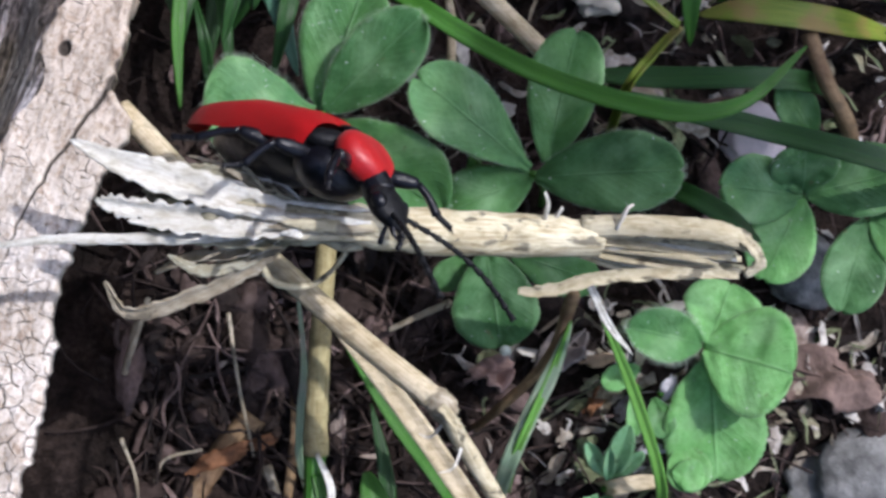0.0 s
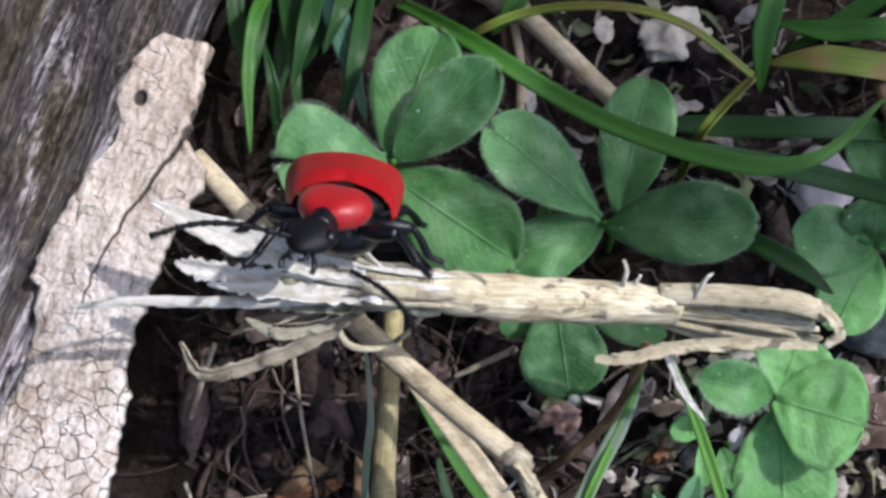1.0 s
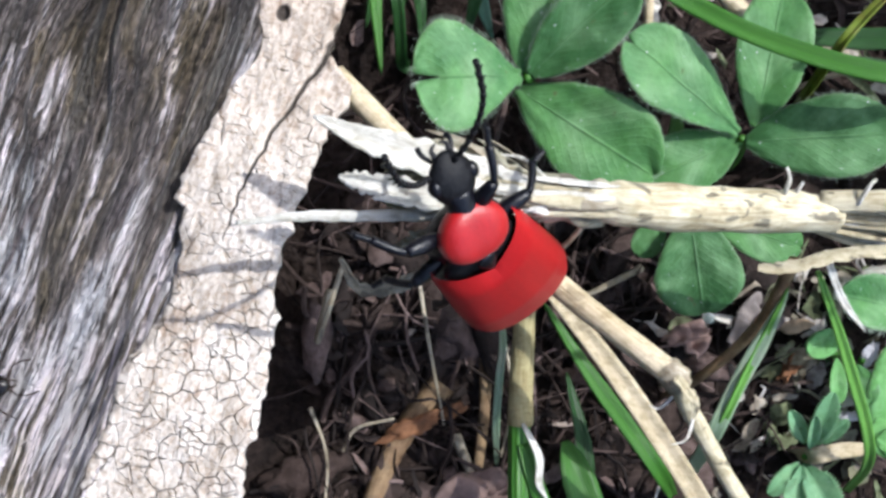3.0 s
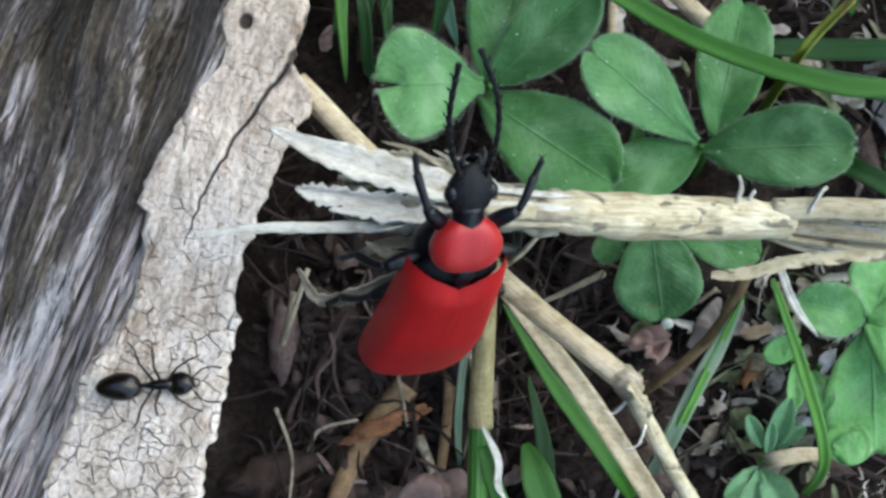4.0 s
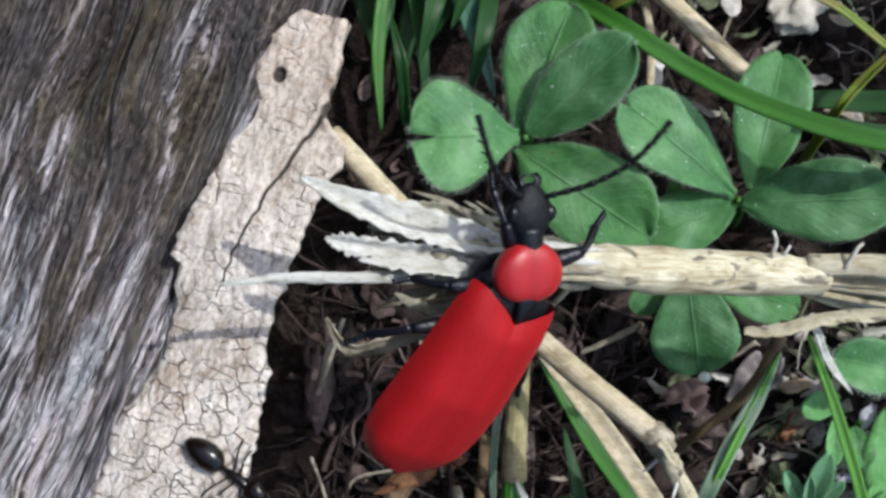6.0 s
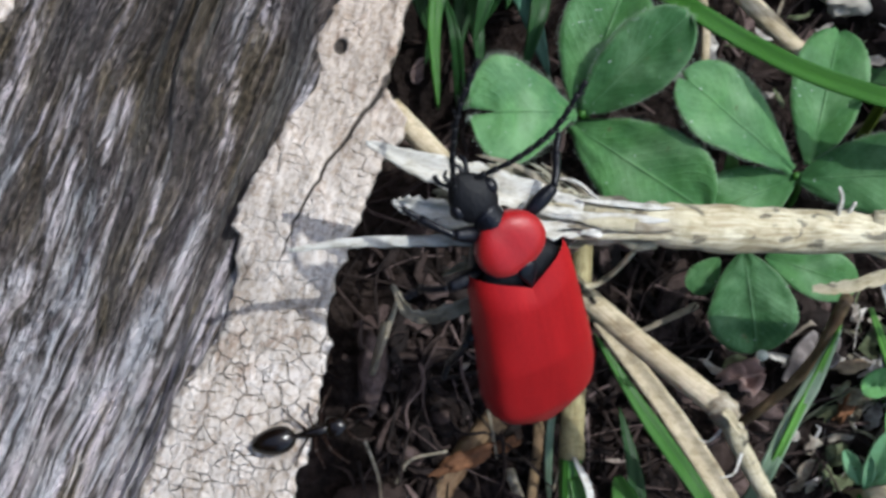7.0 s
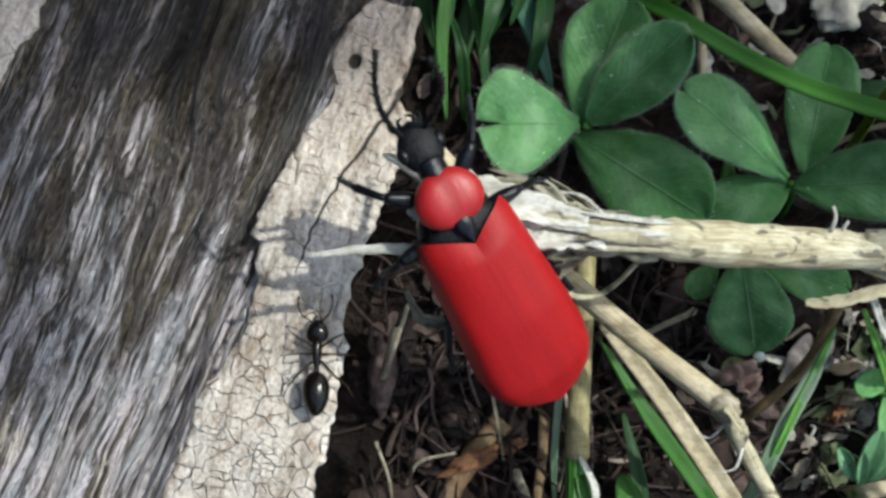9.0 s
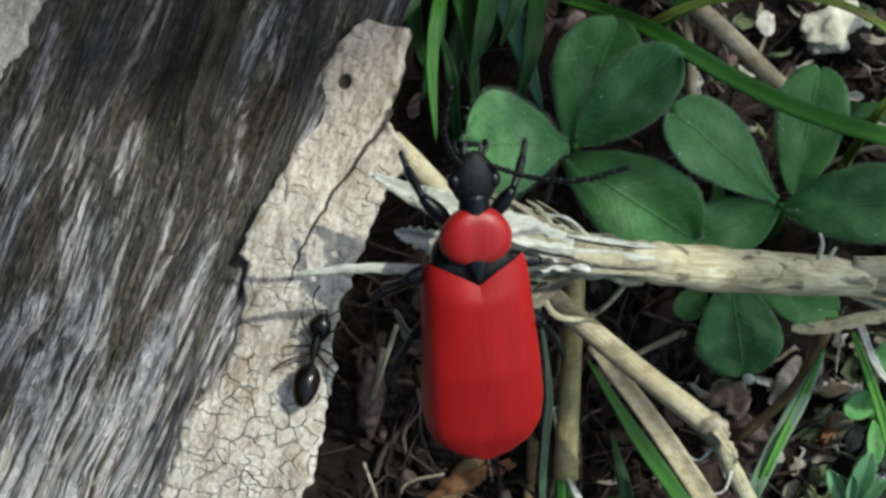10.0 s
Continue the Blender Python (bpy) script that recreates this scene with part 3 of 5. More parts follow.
def build_bark(name, log, us, right, left, top_u, thick, label, seed):
    """A slab of bark between two edges given along the log, crackled, with a ragged rim and a broken end."""
    u = np.arange(us[0], top_u, 0.10)
    r = np.interp(u, *zip(*right)) + 0.22 * value_noise(u / 1.1, u * 0, seed) + 0.10 * value_noise(u / 0.35, u * 0, seed + 1)
    l = np.interp(u, *zip(*left)) + 0.22 * value_noise(u / 2.2, u * 0, seed + 2) + 0.10 * value_noise(u / 0.4, u * 0, seed + 3)
    cols = max(24, int((l - r).max() / 0.095))
    q = np.linspace(0, 1, cols)
    U = np.repeat(u[:, None], cols, 1)
    V = r[:, None] + (l - r)[:, None] * q[None, :]
    U = U + 0.5 * value_noise(V / 1.2, V * 0, seed + 4) * np.clip((U - top_u + 2) / 2, 0, 1)
    crack = np.zeros_like(U)
    if name == "bark_strip":
        line = [(1.1, 1.6), (-0.8, 2.2), (-3.6, 2.75), (-6.2, 3.1), (-8.5, 3.15)]
        lv = np.interp(u, [p[0] for p in line[::-1]], [p[1] for p in line[::-1]]) + 0.10 * value_noise(u / 0.5, u * 0, seed + 8)
        width = np.interp(u, [-9.6, -8.5, -4, 0.6, 1.4], [0.0, 0.06, 0.11, 0.17, 0.22])
        long = np.clip(1.25 - np.abs(V - lv[:, None]) / np.maximum(width, 1e-3)[:, None], 0, 1) * (width > 0.01)[:, None]
        crack = np.maximum(crack, long)
        hole = np.hypot((U - 2.25) / 0.42, (V - 4.5) / 0.36)
        crack = np.maximum(crack, np.clip((1.15 - hole) * 3, 0, 1))
    Z = 15.15 + 0.35 * value_noise(U / 6, V / 3, seed + 10) + 0.10 * value_noise(U / 1.3, V / 0.8, seed + 11)
    Z += 0.05 * value_noise(U / 0.5, V / 0.22, seed + 12) - 0.34 * crack
    rim = np.minimum(np.clip((V - r[:, None]) / 0.35, 0, 1), np.clip((l[:, None] - V) / 0.35, 0, 1))
    Z -= 0.22 * (1 - np.sqrt(rim))
    floor = Z[:, :1] - thick, Z[:, -1:] - thick
    U = np.concatenate([U[:, :1], U[:, :1], U, U[:, -1:], U[:, -1:]], 1)
    V = np.concatenate([V[:, :1] + 1.6, V[:, :1] + 0.12, V, V[:, -1:] - 0.1, V[:, -1:] - 1.2], 1)
    Z = np.concatenate([floor[0] - 0.1, floor[0], Z, floor[1], floor[1] - 0.1], 1)
    pad = np.zeros((U.shape[0], 2))
    crack = np.concatenate([pad + 0.25, crack, pad + 0.25], 1)
    U = np.concatenate([U, U[-1:] + 0.02, U[-1:] - 1.0], 0)
    V = np.concatenate([V, V[-1:], V[-1:]], 0)
    Z = np.concatenate([Z, Z[-1:] - thick, Z[-1:] - thick], 0)
    crack = np.concatenate([crack, crack[-1:] * 0 + 0.2, crack[-1:] * 0 + 0.3], 0)
    return grid_mesh(name, U, V, Z, BARK, log, label, crack)


LOG = build_log()
build_bark("bark_strip", LOG, (-40, 6), sorted([(6.0, 2.3), (5.8, 2.2), (2.5, 1.7), (1.2, 1.5), (0.75, 0.9), (0.1, 0.0), (-1.0, -0.15), (-3.3, 0.4), (-6.0, 0.3), (-8.9, 0.15), (-11.2, -0.4),
           (-12.0, -0.7), (-12.9, -0.8), (-16, -1.55), (-19.2, -2.1), (-40, -4.5)]),
           sorted([(6.2, 4.6), (4.7, 5.15), (0.9, 5.85), (-2.3, 5.6), (-6.8, 6.3), (-8.3, 6.2), (-8.6, 5.5), (-9.6, 5.4), (-13.1, 4.6), (-16.6, 5.4), (-20.9, 5.2), (-40, 5.6)]),
           6.0, 1.0, "cream bark strip with crackled surface and a long split", 40)
build_bark("bark_flake", LOG, (-11, 30), [(-11, 23.2), (-8, 22.4), (0, 21.6), (30, 21.2)], [(-11, 26), (-8, 30), (30, 31)],
           30.0, 1.1, "pale bark remnant", 70)

# ---- clover ----


def leaflet_mesh(base, tip, width, fold=0.25, cup=0.08, notch=0.05, lean=0.0, seed=0, teeth=0.022, broad=1.42):
    """An obovate leaflet with a folded midrib, wavy rim and a slightly notched tip."""
    bm = bmesh.new()
    uvl = bm.loops.layers.uv.verify()
    base, tip = Vector(base), Vector(tip)
    d = tip - base
    L = d.length
    t = d / L
    side = t.cross(Vector((0, 0, 1))).normalized()
    up = side.cross(t)
    a = radians(lean)
    side, up = side * math.cos(a) + up * math.sin(a), up * math.cos(a) - side * math.sin(a)
    n, cols = 36, 12
    rows = []
    for i in range(n + 1):
        s = i / n
        w = width * 0.5 * max(0.012, math.sin(math.pi * s ** broad)) ** 0.42
        if teeth and 0.25 < s < 0.99:
            w *= 1 + teeth * (i % 2)
        row = []
        for j in range(cols + 1):
            q = j / cols * 2 - 1
            wave = 0.05 * width * noise.noise(Vector((s * 2.6 + seed * 3.7, q * 1.4, seed * 1.9)))
            edge = 1 + 0.05 * noise.noise(Vector((s * 7 + seed, q, seed * 2.3)))
            run = L * (s - notch * s ** 6 * math.exp(-(q * q) / 0.10) * 0.5)
            z = abs(q) * w * fold - cup * L * (s - 0.5) ** 2 * 2 + wave + 0.035 * width * noise.noise(Vector((s * 6.5 + seed, q * 3.1, seed * 0.7)))
            row.append(bm.verts.new((base + t * run + side * q * w * edge + up * z) * MM))
        rows.append(row)
    for i in range(n):
        for j in range(cols):
            f = bm.faces.new((rows[i][j], rows[i][j + 1], rows[i + 1][j + 1], rows[i + 1][j]))
            for lp, (p, q) in zip(f.loops, ((i, j), (i, j + 1), (i + 1, j + 1), (i + 1, j))):
                lp[uvl].uv = (p / n, q / cols)
    rim = [r[0].co.copy() for r in rows[2:]] + [r[-1].co.copy() for r in rows[2:]] + [v.co.copy() for v in rows[-1]]
    return bm, rim, up


def hairs_mesh(rim, center, up, seed, length=0.55):
    """Fine hairs that stand out from a leaflet's rim."""
    rng = random.Random(seed)
    bm = bmesh.new()
    for p in rim:
        for _ in range(9):
            out = (p - center).normalized() + Vector((rng.uniform(-.5, .5), rng.uniform(-.5, .5), rng.uniform(-.2, .5)))
            q = p + out.normalized() * length * MM * rng.uniform(0.5, 1.1)
            o = p + Vector((rng.uniform(-.22, .22), rng.uniform(-.22, .22), 0)) * MM
            s = Vector((0.005, 0.0, 0.002)) * MM
            k = Vector((0.0, 0.005, 0.0)) * MM
            vs = [bm.verts.new(o + s), bm.verts.new(o - s), bm.verts.new(o + k), bm.verts.new(q)]
            for f in ((0, 1, 3), (1, 2, 3), (2, 0, 3)):
                bm.faces.new([vs[i] for i in f])
    return bm


def clover(center, label, leaflets, group="clover plants", root=(0.6, -0.8)):
    """A clover leaf: leaflets that spread from one point on a thin petiole."""
    c = Vector(center)
    gx, gy = c.x + root[0], c.y + root[1]
    foot = Vector((gx, gy, ground_height(gx, gy) - 0.3))
    plant = thing("clover_plant", foot, label, "clover", group)
    part("petiole", tube([foot - foot, (c - foot) * 0.5 + Vector((0.3, 0.2, 0.2)), c - foot], 0.22, 12, 7), GRASS, plant)
    for k, (base, tip, width, mat, kw) in enumerate(leaflets):
        hairy = kw.pop("hairy", 0)
        bm, rim, up = leaflet_mesh(Vector(base) - foot, Vector(tip) - foot, width, seed=k + c.x, **kw)
        leaf = part("leaflet", bm, mat, plant, thick=0.10)
        if hairy:
            part("hair_fringe", hairs_mesh(rim, (Vector(base) + Vector(tip) - 2 * foot) * 0.5 * MM, up, k + 5, hairy), HAIR, leaf, "fine pale hairs")
    return plant


clover((8.6, 2.4, 6.8), "green hairy clover leaf beside the log", [
    ((8.5, 2.35, 7.4), (2.9, 1.45, 10.4), 6.0, LEAF_MID, dict(hairy=0.40, fold=0.10, notch=0.5, cup=0.16, broad=2.1)),
    ((8.46, 2.57, 6.6), (10.4, 10.0, 7.0), 5.0, LEAF, dict(hairy=0.16, fold=0.3, lean=8)),
    ((8.7, 2.41, 7.0), (13.9, 7.8, 9.3), 3.9, LEAF_DARK, dict(fold=0.3, lean=-8, hairy=0.16)),
    ((8.0, 1.9, 6.0), (15.9, -2.6, 7.6), 5.6, LEAF, dict(fold=0.22, lean=-6, hairy=0.16, broad=1.7)),
])
clover((20.6, 0.1, 5.6), "green clover leaf with blunt leaflets among grass", [
    ((20.46, 0.32, 6.0), (13.85, 4.55, 9.0), 4.3, LEAF_MID, dict(fold=0.15, notch=0.10, lean=-10, hairy=0.16, broad=1.9)),
    ((21.3, 0.75, 6.0), (22.4, 8.6, 5.0), 4.1, LEAF, dict(fold=0.28)),
    ((20.73, -0.09, 6.0), (28.8, 0.83, 7.0), 4.5, LEAF_DARK, dict(fold=0.18, hairy=0.16)),
    ((20.55, 0.02, 5.5), (15.4, -2.73, 5.0), 3.7, LEAF, dict(fold=0.12, lean=6)),
])
clover((18.6, -4.3, 3.6), "round dark clover leaf below the straw", [
    ((18.31, -4.3, 4.0), (19.6, -9.75, 3.0), 4.9, LEAF_DARK, dict(fold=0.05, notch=0.02, cup=0.12)),
    ((19.6, -4.2, 3.0), (24.8, -5.5, 2.8), 2.9, LEAF, dict(fold=0.2)),
    ((17.0, -4.6, 2.6), (15.6, -6.6, 2.2), 1.7, LEAF, dict(fold=0.2)),
])
clover((36.2, 0.5, 1.6), "bright clover leaf at the edge of the grass", [
    ((36.12, 0.58, 2.0), (31.2, 0.47, 4.0), 4.0, LEAF_MID, dict(fold=0.2)),
    ((36.12, 0.58, 2.0), (35.75, 3.2, 4.0), 4.0, LEAF_DARK, dict(fold=0.15)),
    ((36.28, 0.6, 2.0), (41.5, 2.2, 4.0), 4.2, LEAF_MID, dict(fold=0.2)),
    ((36.13, 0.42, 2.0), (34.1, -4.6, 3.0), 3.9, LEAF_LIGHT, dict(fold=0.2)),
])
clover((31.2, -8.6, 2.6), "large bright clover leaf with broad leaflets", [
    ((31.0, -8.67, 3.0), (36.0, -9.7, 4.0), 6.3, LEAF_LIGHT, dict(fold=0.10, notch=0.03)),
    ((31.01, -8.52, 3.0), (26.5, -8.0, 6.0), 3.0, LEAF, dict(fold=0.5, hairy=0.4)),
    ((31.32, -8.5, 3.0), (32.3, -4.9, 3.0), 4.5, LEAF_LIGHT, dict(fold=0.2)),
    ((31.6, -9.2, 1.6), (32.6, -16.3, 1.0), 6.0, LEAF_LIGHT, dict(fold=0.08)),
])
clover((29.0, -11.5, 0.8), "small young clover leaf near the ground", [
    ((27.6, -10.1, 2.0), (25.5, -11.3, 3.0), 1.5, LEAF_LIGHT, dict(fold=0.15)),
    ((30.54, -14.2, 1.0), (31.1, -16.9, 2.0), 2.6, LEAF_LIGHT, dict(fold=0.1)),
    ((28.6, -11.8, 1.2), (29.4, -14.0, 1.6), 1.7, LEAF, dict(fold=0.2)),
])
clover((27.2, -11.2, 1.4), "small pale green leaves beside an upright grass blade", [
    ((26.82, -9.93, 2.5), (25.66, -11.48, 2.5), 1.3, LEAF_LIGHT, dict(fold=0.2)),
    ((27.36, -11.52, 1.8), (27.65, -14.09, 1.8), 1.0, LEAF_LIGHT, dict(fold=0.3)),
    ((29.87, -15.98, 2.0), (31.72, -16.0, 2.0), 1.9, LEAF_LIGHT, dict(fold=0.12)),
])
clover((37.2, 3.6, -0.4), "insect-bitten clover leaf in the shade of the grass", [
    ((37.04, 4.1, 0.0), (34.5, 6.95, 2.0), 2.5, LEAF, dict(fold=0.2)),
    ((40.1, -0.4, 1.0), (38.8, -6.0, 2.0), 3.7, LEAF_DARK, dict(fold=0.25)),
    ((40.3, -0.2, 1.0), (44.0, -3.0, 2.0), 3.5, LEAF, dict(fold=0.25)),
])
clover((26.2, -17.3, 0.6), "pale toothed seedling leaves on the litter", [
    ((26.1, -17.6, 1.0), (27.9, -20.5, 2.2), 1.7, LEAF_PALE, dict(fold=0.5, teeth=0.28, cup=0.3)),
    ((25.9, -17.9, 1.0), (25.6, -21.3, 2.0), 1.5, LEAF_PALE, dict(fold=0.5, teeth=0.28, cup=-0.2)),
    ((25.9, -17.6, 1.0), (24.2, -19.5, 1.8), 1.0, LEAF_PALE, dict(fold=0.6, teeth=0.28, cup=0.3)),
    ((26.4, -16.9, 1.0), (27.2, -13.6, 2.6), 1.2, LEAF_PALE, dict(fold=0.5, teeth=0.3, cup=0.2)),
    ((26.4, -16.6, 1.0), (28.2, -15.0, 2.2), 0.8, LEAF_PALE, dict(fold=0.6, teeth=0.3)),
    ((26.1, -16.6, 1.0), (24.9, -14.7, 2.2), 0.8, LEAF_PALE, dict(fold=0.6, teeth=0.3)),
    ((26.3, -16.9, 1.4), (26.2, -14.9, 3.0), 0.6, LEAF_PALE, dict(fold=0.6, teeth=0.3)),
])

# ---- grass and stalks ----


def blade(points, width, material, label, fold=0.25, lean=0.0, taper=(0.5, 0.05), group="grass blades", n=30):
    """A grass blade; its lower end goes down into the soil."""
    base = points[0]
    ob = thing("grass_plant", base, label, "grass", group)
    part("blade", strip(rel(points, base), width, n, 6, fold, lean, taper), material, ob, thick=0.12)
    p = rel(points, base)
    part("midrib", tube([q + Vector((0, 0, -0.03)) for q in p], lambda s: 0.09 * (1 - 0.6 * s), n, 6), material, ob)
    return ob


def rooted(points, at=0, drop=(-0.6, 0.6)):
    """Adds a foot in the soil before the first point, or after the last."""
    p = list(points)
    q = Vector(p[0] if at == 0 else p[-1])
    x, y = q.x + drop[0], q.y + drop[1]
    foot = (x, y, ground_height(x, y) - 0.5)
    return [foot] + p if at == 0 else [foot] + p[::-1]


blade(rooted([(11.78, 9.65, 7.0), (17.5, 6.31, 9.0), (21.91, 4.44, 10.0), (27.61, 3.2, 11.0), (31.36, 4.09, 11.0), (34.46, 7.48, 10.0)], 0, (-5, 4)), 1.1, GRASS,
      "long arching green grass blade over the clover", 0.35, 12, (0.8, 0.1), n=44)
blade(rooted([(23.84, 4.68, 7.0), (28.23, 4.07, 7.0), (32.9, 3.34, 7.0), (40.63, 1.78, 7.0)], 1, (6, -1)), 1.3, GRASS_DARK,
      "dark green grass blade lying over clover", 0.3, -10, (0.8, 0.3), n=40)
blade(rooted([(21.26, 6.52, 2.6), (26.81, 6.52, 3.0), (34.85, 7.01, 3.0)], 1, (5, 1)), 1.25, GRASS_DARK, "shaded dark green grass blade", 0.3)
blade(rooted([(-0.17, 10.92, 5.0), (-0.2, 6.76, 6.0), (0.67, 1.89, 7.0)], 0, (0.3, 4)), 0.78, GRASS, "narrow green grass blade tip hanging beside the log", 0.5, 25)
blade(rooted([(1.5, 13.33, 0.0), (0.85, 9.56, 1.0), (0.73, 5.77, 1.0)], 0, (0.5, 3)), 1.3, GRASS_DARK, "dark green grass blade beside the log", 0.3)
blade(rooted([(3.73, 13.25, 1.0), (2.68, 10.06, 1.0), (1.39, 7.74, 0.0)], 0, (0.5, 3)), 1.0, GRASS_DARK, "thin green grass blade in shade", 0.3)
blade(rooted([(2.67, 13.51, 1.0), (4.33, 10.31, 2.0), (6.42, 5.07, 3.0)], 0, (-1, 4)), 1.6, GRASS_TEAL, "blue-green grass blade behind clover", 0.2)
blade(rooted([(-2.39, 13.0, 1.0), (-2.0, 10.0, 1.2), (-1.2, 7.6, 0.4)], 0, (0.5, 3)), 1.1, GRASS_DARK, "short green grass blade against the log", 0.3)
# shade between log and clover is put into these blades' dark green
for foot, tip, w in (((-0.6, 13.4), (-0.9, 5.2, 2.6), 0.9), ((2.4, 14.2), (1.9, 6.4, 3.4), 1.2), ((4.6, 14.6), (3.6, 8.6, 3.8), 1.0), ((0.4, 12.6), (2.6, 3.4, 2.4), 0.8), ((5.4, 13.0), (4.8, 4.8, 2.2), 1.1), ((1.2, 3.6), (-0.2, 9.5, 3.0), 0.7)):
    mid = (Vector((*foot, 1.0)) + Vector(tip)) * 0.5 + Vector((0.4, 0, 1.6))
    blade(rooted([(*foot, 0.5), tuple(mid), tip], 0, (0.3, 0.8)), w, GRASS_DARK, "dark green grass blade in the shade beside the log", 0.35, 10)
blade(rooted([(7.2, -6.23, 2.0), (8.35, -11.5, 3.0), (8.38, -14.2, 2.8), (8.4, -17.0, 1.6)], 1, (0.2, -3)), 0.42, GRASS_PALE, "pale blue-green grass blade under the straw", 0.25)
blade(rooted([(10.4, -9.6, 5.0), (13.29, -13.44, 4.5), (15.98, -16.61, 3.5), (17.9, -18.9, 2.4)], 1, (1.6, -2.2)), 0.95, GRASS, "dark green folded grass blade below a dry stalk", 0.45, -15)
blade(rooted([(12.4, -17.5, 2.0), (13.3, -19.5, 2.4), (14.8, -23.0, 1.5)], 1, (1, -2)), 1.9, GRASS, "broad green grass blade beside a stem", 0.3, 0, (0.8, 0.2))
blade(rooted([(23.3, -8.2, 7.8), (22.6, -10.6, 5.9), (21.6, -13.2, 4.6), (20.5, -16.4, 3.4)], 1, (-0.6, -3)), 0.95, GRASS_PALE, "pale withering grass blade with a yellow tip", 0.15, 0, (0.8, 0.15))
blade(rooted([(23.3, -8.0, 8.0), (22.3, -11.5, 5.3), (20.9, -15.6, 3.9)], 1, (-0.4, -3)), 0.45, GRASS_LIGHT, "narrow bright green grass blade beside a pale one", 0.5, -15, (0.8, 0.15))
blade(rooted([(26.5, -17.16, 1.2), (28.1, -16.7, 1.6), (29.63, -16.51, 1.2)], 0, (-0.4, -0.3)), 0.9, STALK, "flat pale straw scrap on the ground", 0.3, 0, (0.8, 0.6), "dry stalks")
blade(rooted([(24.6, -7.0, 9.0), (27.21, -11.84, 6.0), (29.2, -16.6, 3.4)], 1, (0.5, -3)), 0.62, GRASS_LIGHT, "bright green upright grass blade", 0.45, 10, (0.8, 0.35))
blade(rooted([(29.36, 10.62, 2.0), (32.41, 10.9, 3.0), (37.11, 10.83, 2.0)], 1, (5, 1)), 1.6, GRASS_YELLOW, "yellowing grass blade near the ground", 0.2)
blade(rooted([(29.13, 9.0, 1.0), (28.84, 12.09, 3.0), (29.35, 15.5, 3.0)], 1, (0, 4)), 1.4, GRASS, "green grass blade at a tuft", 0.3)
blade(rooted([(29.5, 13.04, 2.0), (32.6, 12.57, 3.0), (37.5, 13.07, 3.0)], 1, (5, 1)), 1.3, GRASS, "green grass blade at a tuft", 0.3)
blade(rooted([(30.5, 11.7, 1.0), (33.5, 13.5, 2.6), (37.5, 16.5, 3.0)], 1, (4, 3)), 1.1, GRASS, "light green grass blade at a tuft", 0.3)
blade(rooted([(13.3, 10.5, 4.0), (14.6, 12.5, 5.0), (15.5, 15.5, 4.0)], 1, (0.5, 4)), 1.3, GRASS, "green grass blade behind clover", 0.3)
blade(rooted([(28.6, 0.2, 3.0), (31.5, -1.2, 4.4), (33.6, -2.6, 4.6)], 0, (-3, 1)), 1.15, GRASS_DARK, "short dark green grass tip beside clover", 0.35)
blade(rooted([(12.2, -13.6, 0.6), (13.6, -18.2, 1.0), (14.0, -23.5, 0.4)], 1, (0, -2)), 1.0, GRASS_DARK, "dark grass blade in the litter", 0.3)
blade(rooted([(13.2, 0.0, 2.0), (16.8, -1.0, 3.4), (17.2, 2.0, 3.6)], 0, (-1, -1)), 1.5, GRASS, "green grass blade under clover", 0.3)

# two unseen blades, added out of view to cast thin shadow stripes
blade([(96.0, -40.0, -5.5), (70.0, -30.0, 55.0), (41.0, -12.0, 69.4), (36.1, -9.0, 69.4), (31.0, -9.8, 69.2), (28.0, -12.7, 68.5)], 1.9, GRASS, "unseen tall arching grass blade added to cast a shadow stripe", 0.1, 45, (0.9, 0.5), n=40)
blade([(92.0, -34.0, -5.5), (66.0, -18.0, 58.0), (43.3, -2.3, 69.4), (38.5, 0.5, 69.4), (34.0, 3.2, 69.0)], 1.1, GRASS, "unseen tall arching grass blade added to cast a shadow stripe", 0.1, 45, (0.9, 0.5), n=40)


def build_shrub(root, crown, span, leaf_size, count, label, seed):
    """An unseen leafy stem, added out of view; it leans and sways so that its crown shades what lies below."""
    rng = random.Random(seed)
    root = Vector((root[0], root[1], ground_height(*root) - 2))
    c = Vector(crown) - root
    sh = thing("shrub", root, label, "shrub", "leafy shrubs")
    part("stem", tube([(0, 0, 0), (0.2 * span, 0, c.z * 0.45), c + Vector((span * 1.1, 0.2 * span, 0)), c, c + Vector((-span * 0.8, -0.1 * span, -0.02 * span))], lambda s: 0.07 * leaf_size * (1.15 - s), 40, 8), STALK_BROWN, sh)
    for k in range(count):
        r, a = span * math.sqrt((k + 0.5) / count), k * 2.39996
        at = c + Vector((r * math.cos(a), r * math.sin(a) * 0.8, rng.uniform(-0.12, 0.12) * span))
        turn = rng.uniform(0, math.tau)
        d = Vector((math.cos(turn), math.sin(turn), rng.uniform(-0.25, 0.15))) * leaf_size * rng.uniform(0.85, 1.15)
        part("leaf", leaflet_mesh(at - d * 0.5, at + d * 0.5, leaf_size * 0.62, 0.12, 0.1, 0.02, rng.uniform(-15, 15), k)[0], LEAF_DARK, sh, thick=0.2)
    return sh, c.z, Vector(crown), root


# out-of-view shade casters: one for the log, one for the clover
TALL_SHADE_CASTER = build_shrub((390, 176), (312, 175, 430), 62, 34, 46, "unseen tall leafy stem added to shade the log", 5)
LOW_SHADE_CASTER = build_shrub((179, 87), (150, 87, 190), 15, 11, 16, "unseen small leafy stem added to shade the clover", 9)


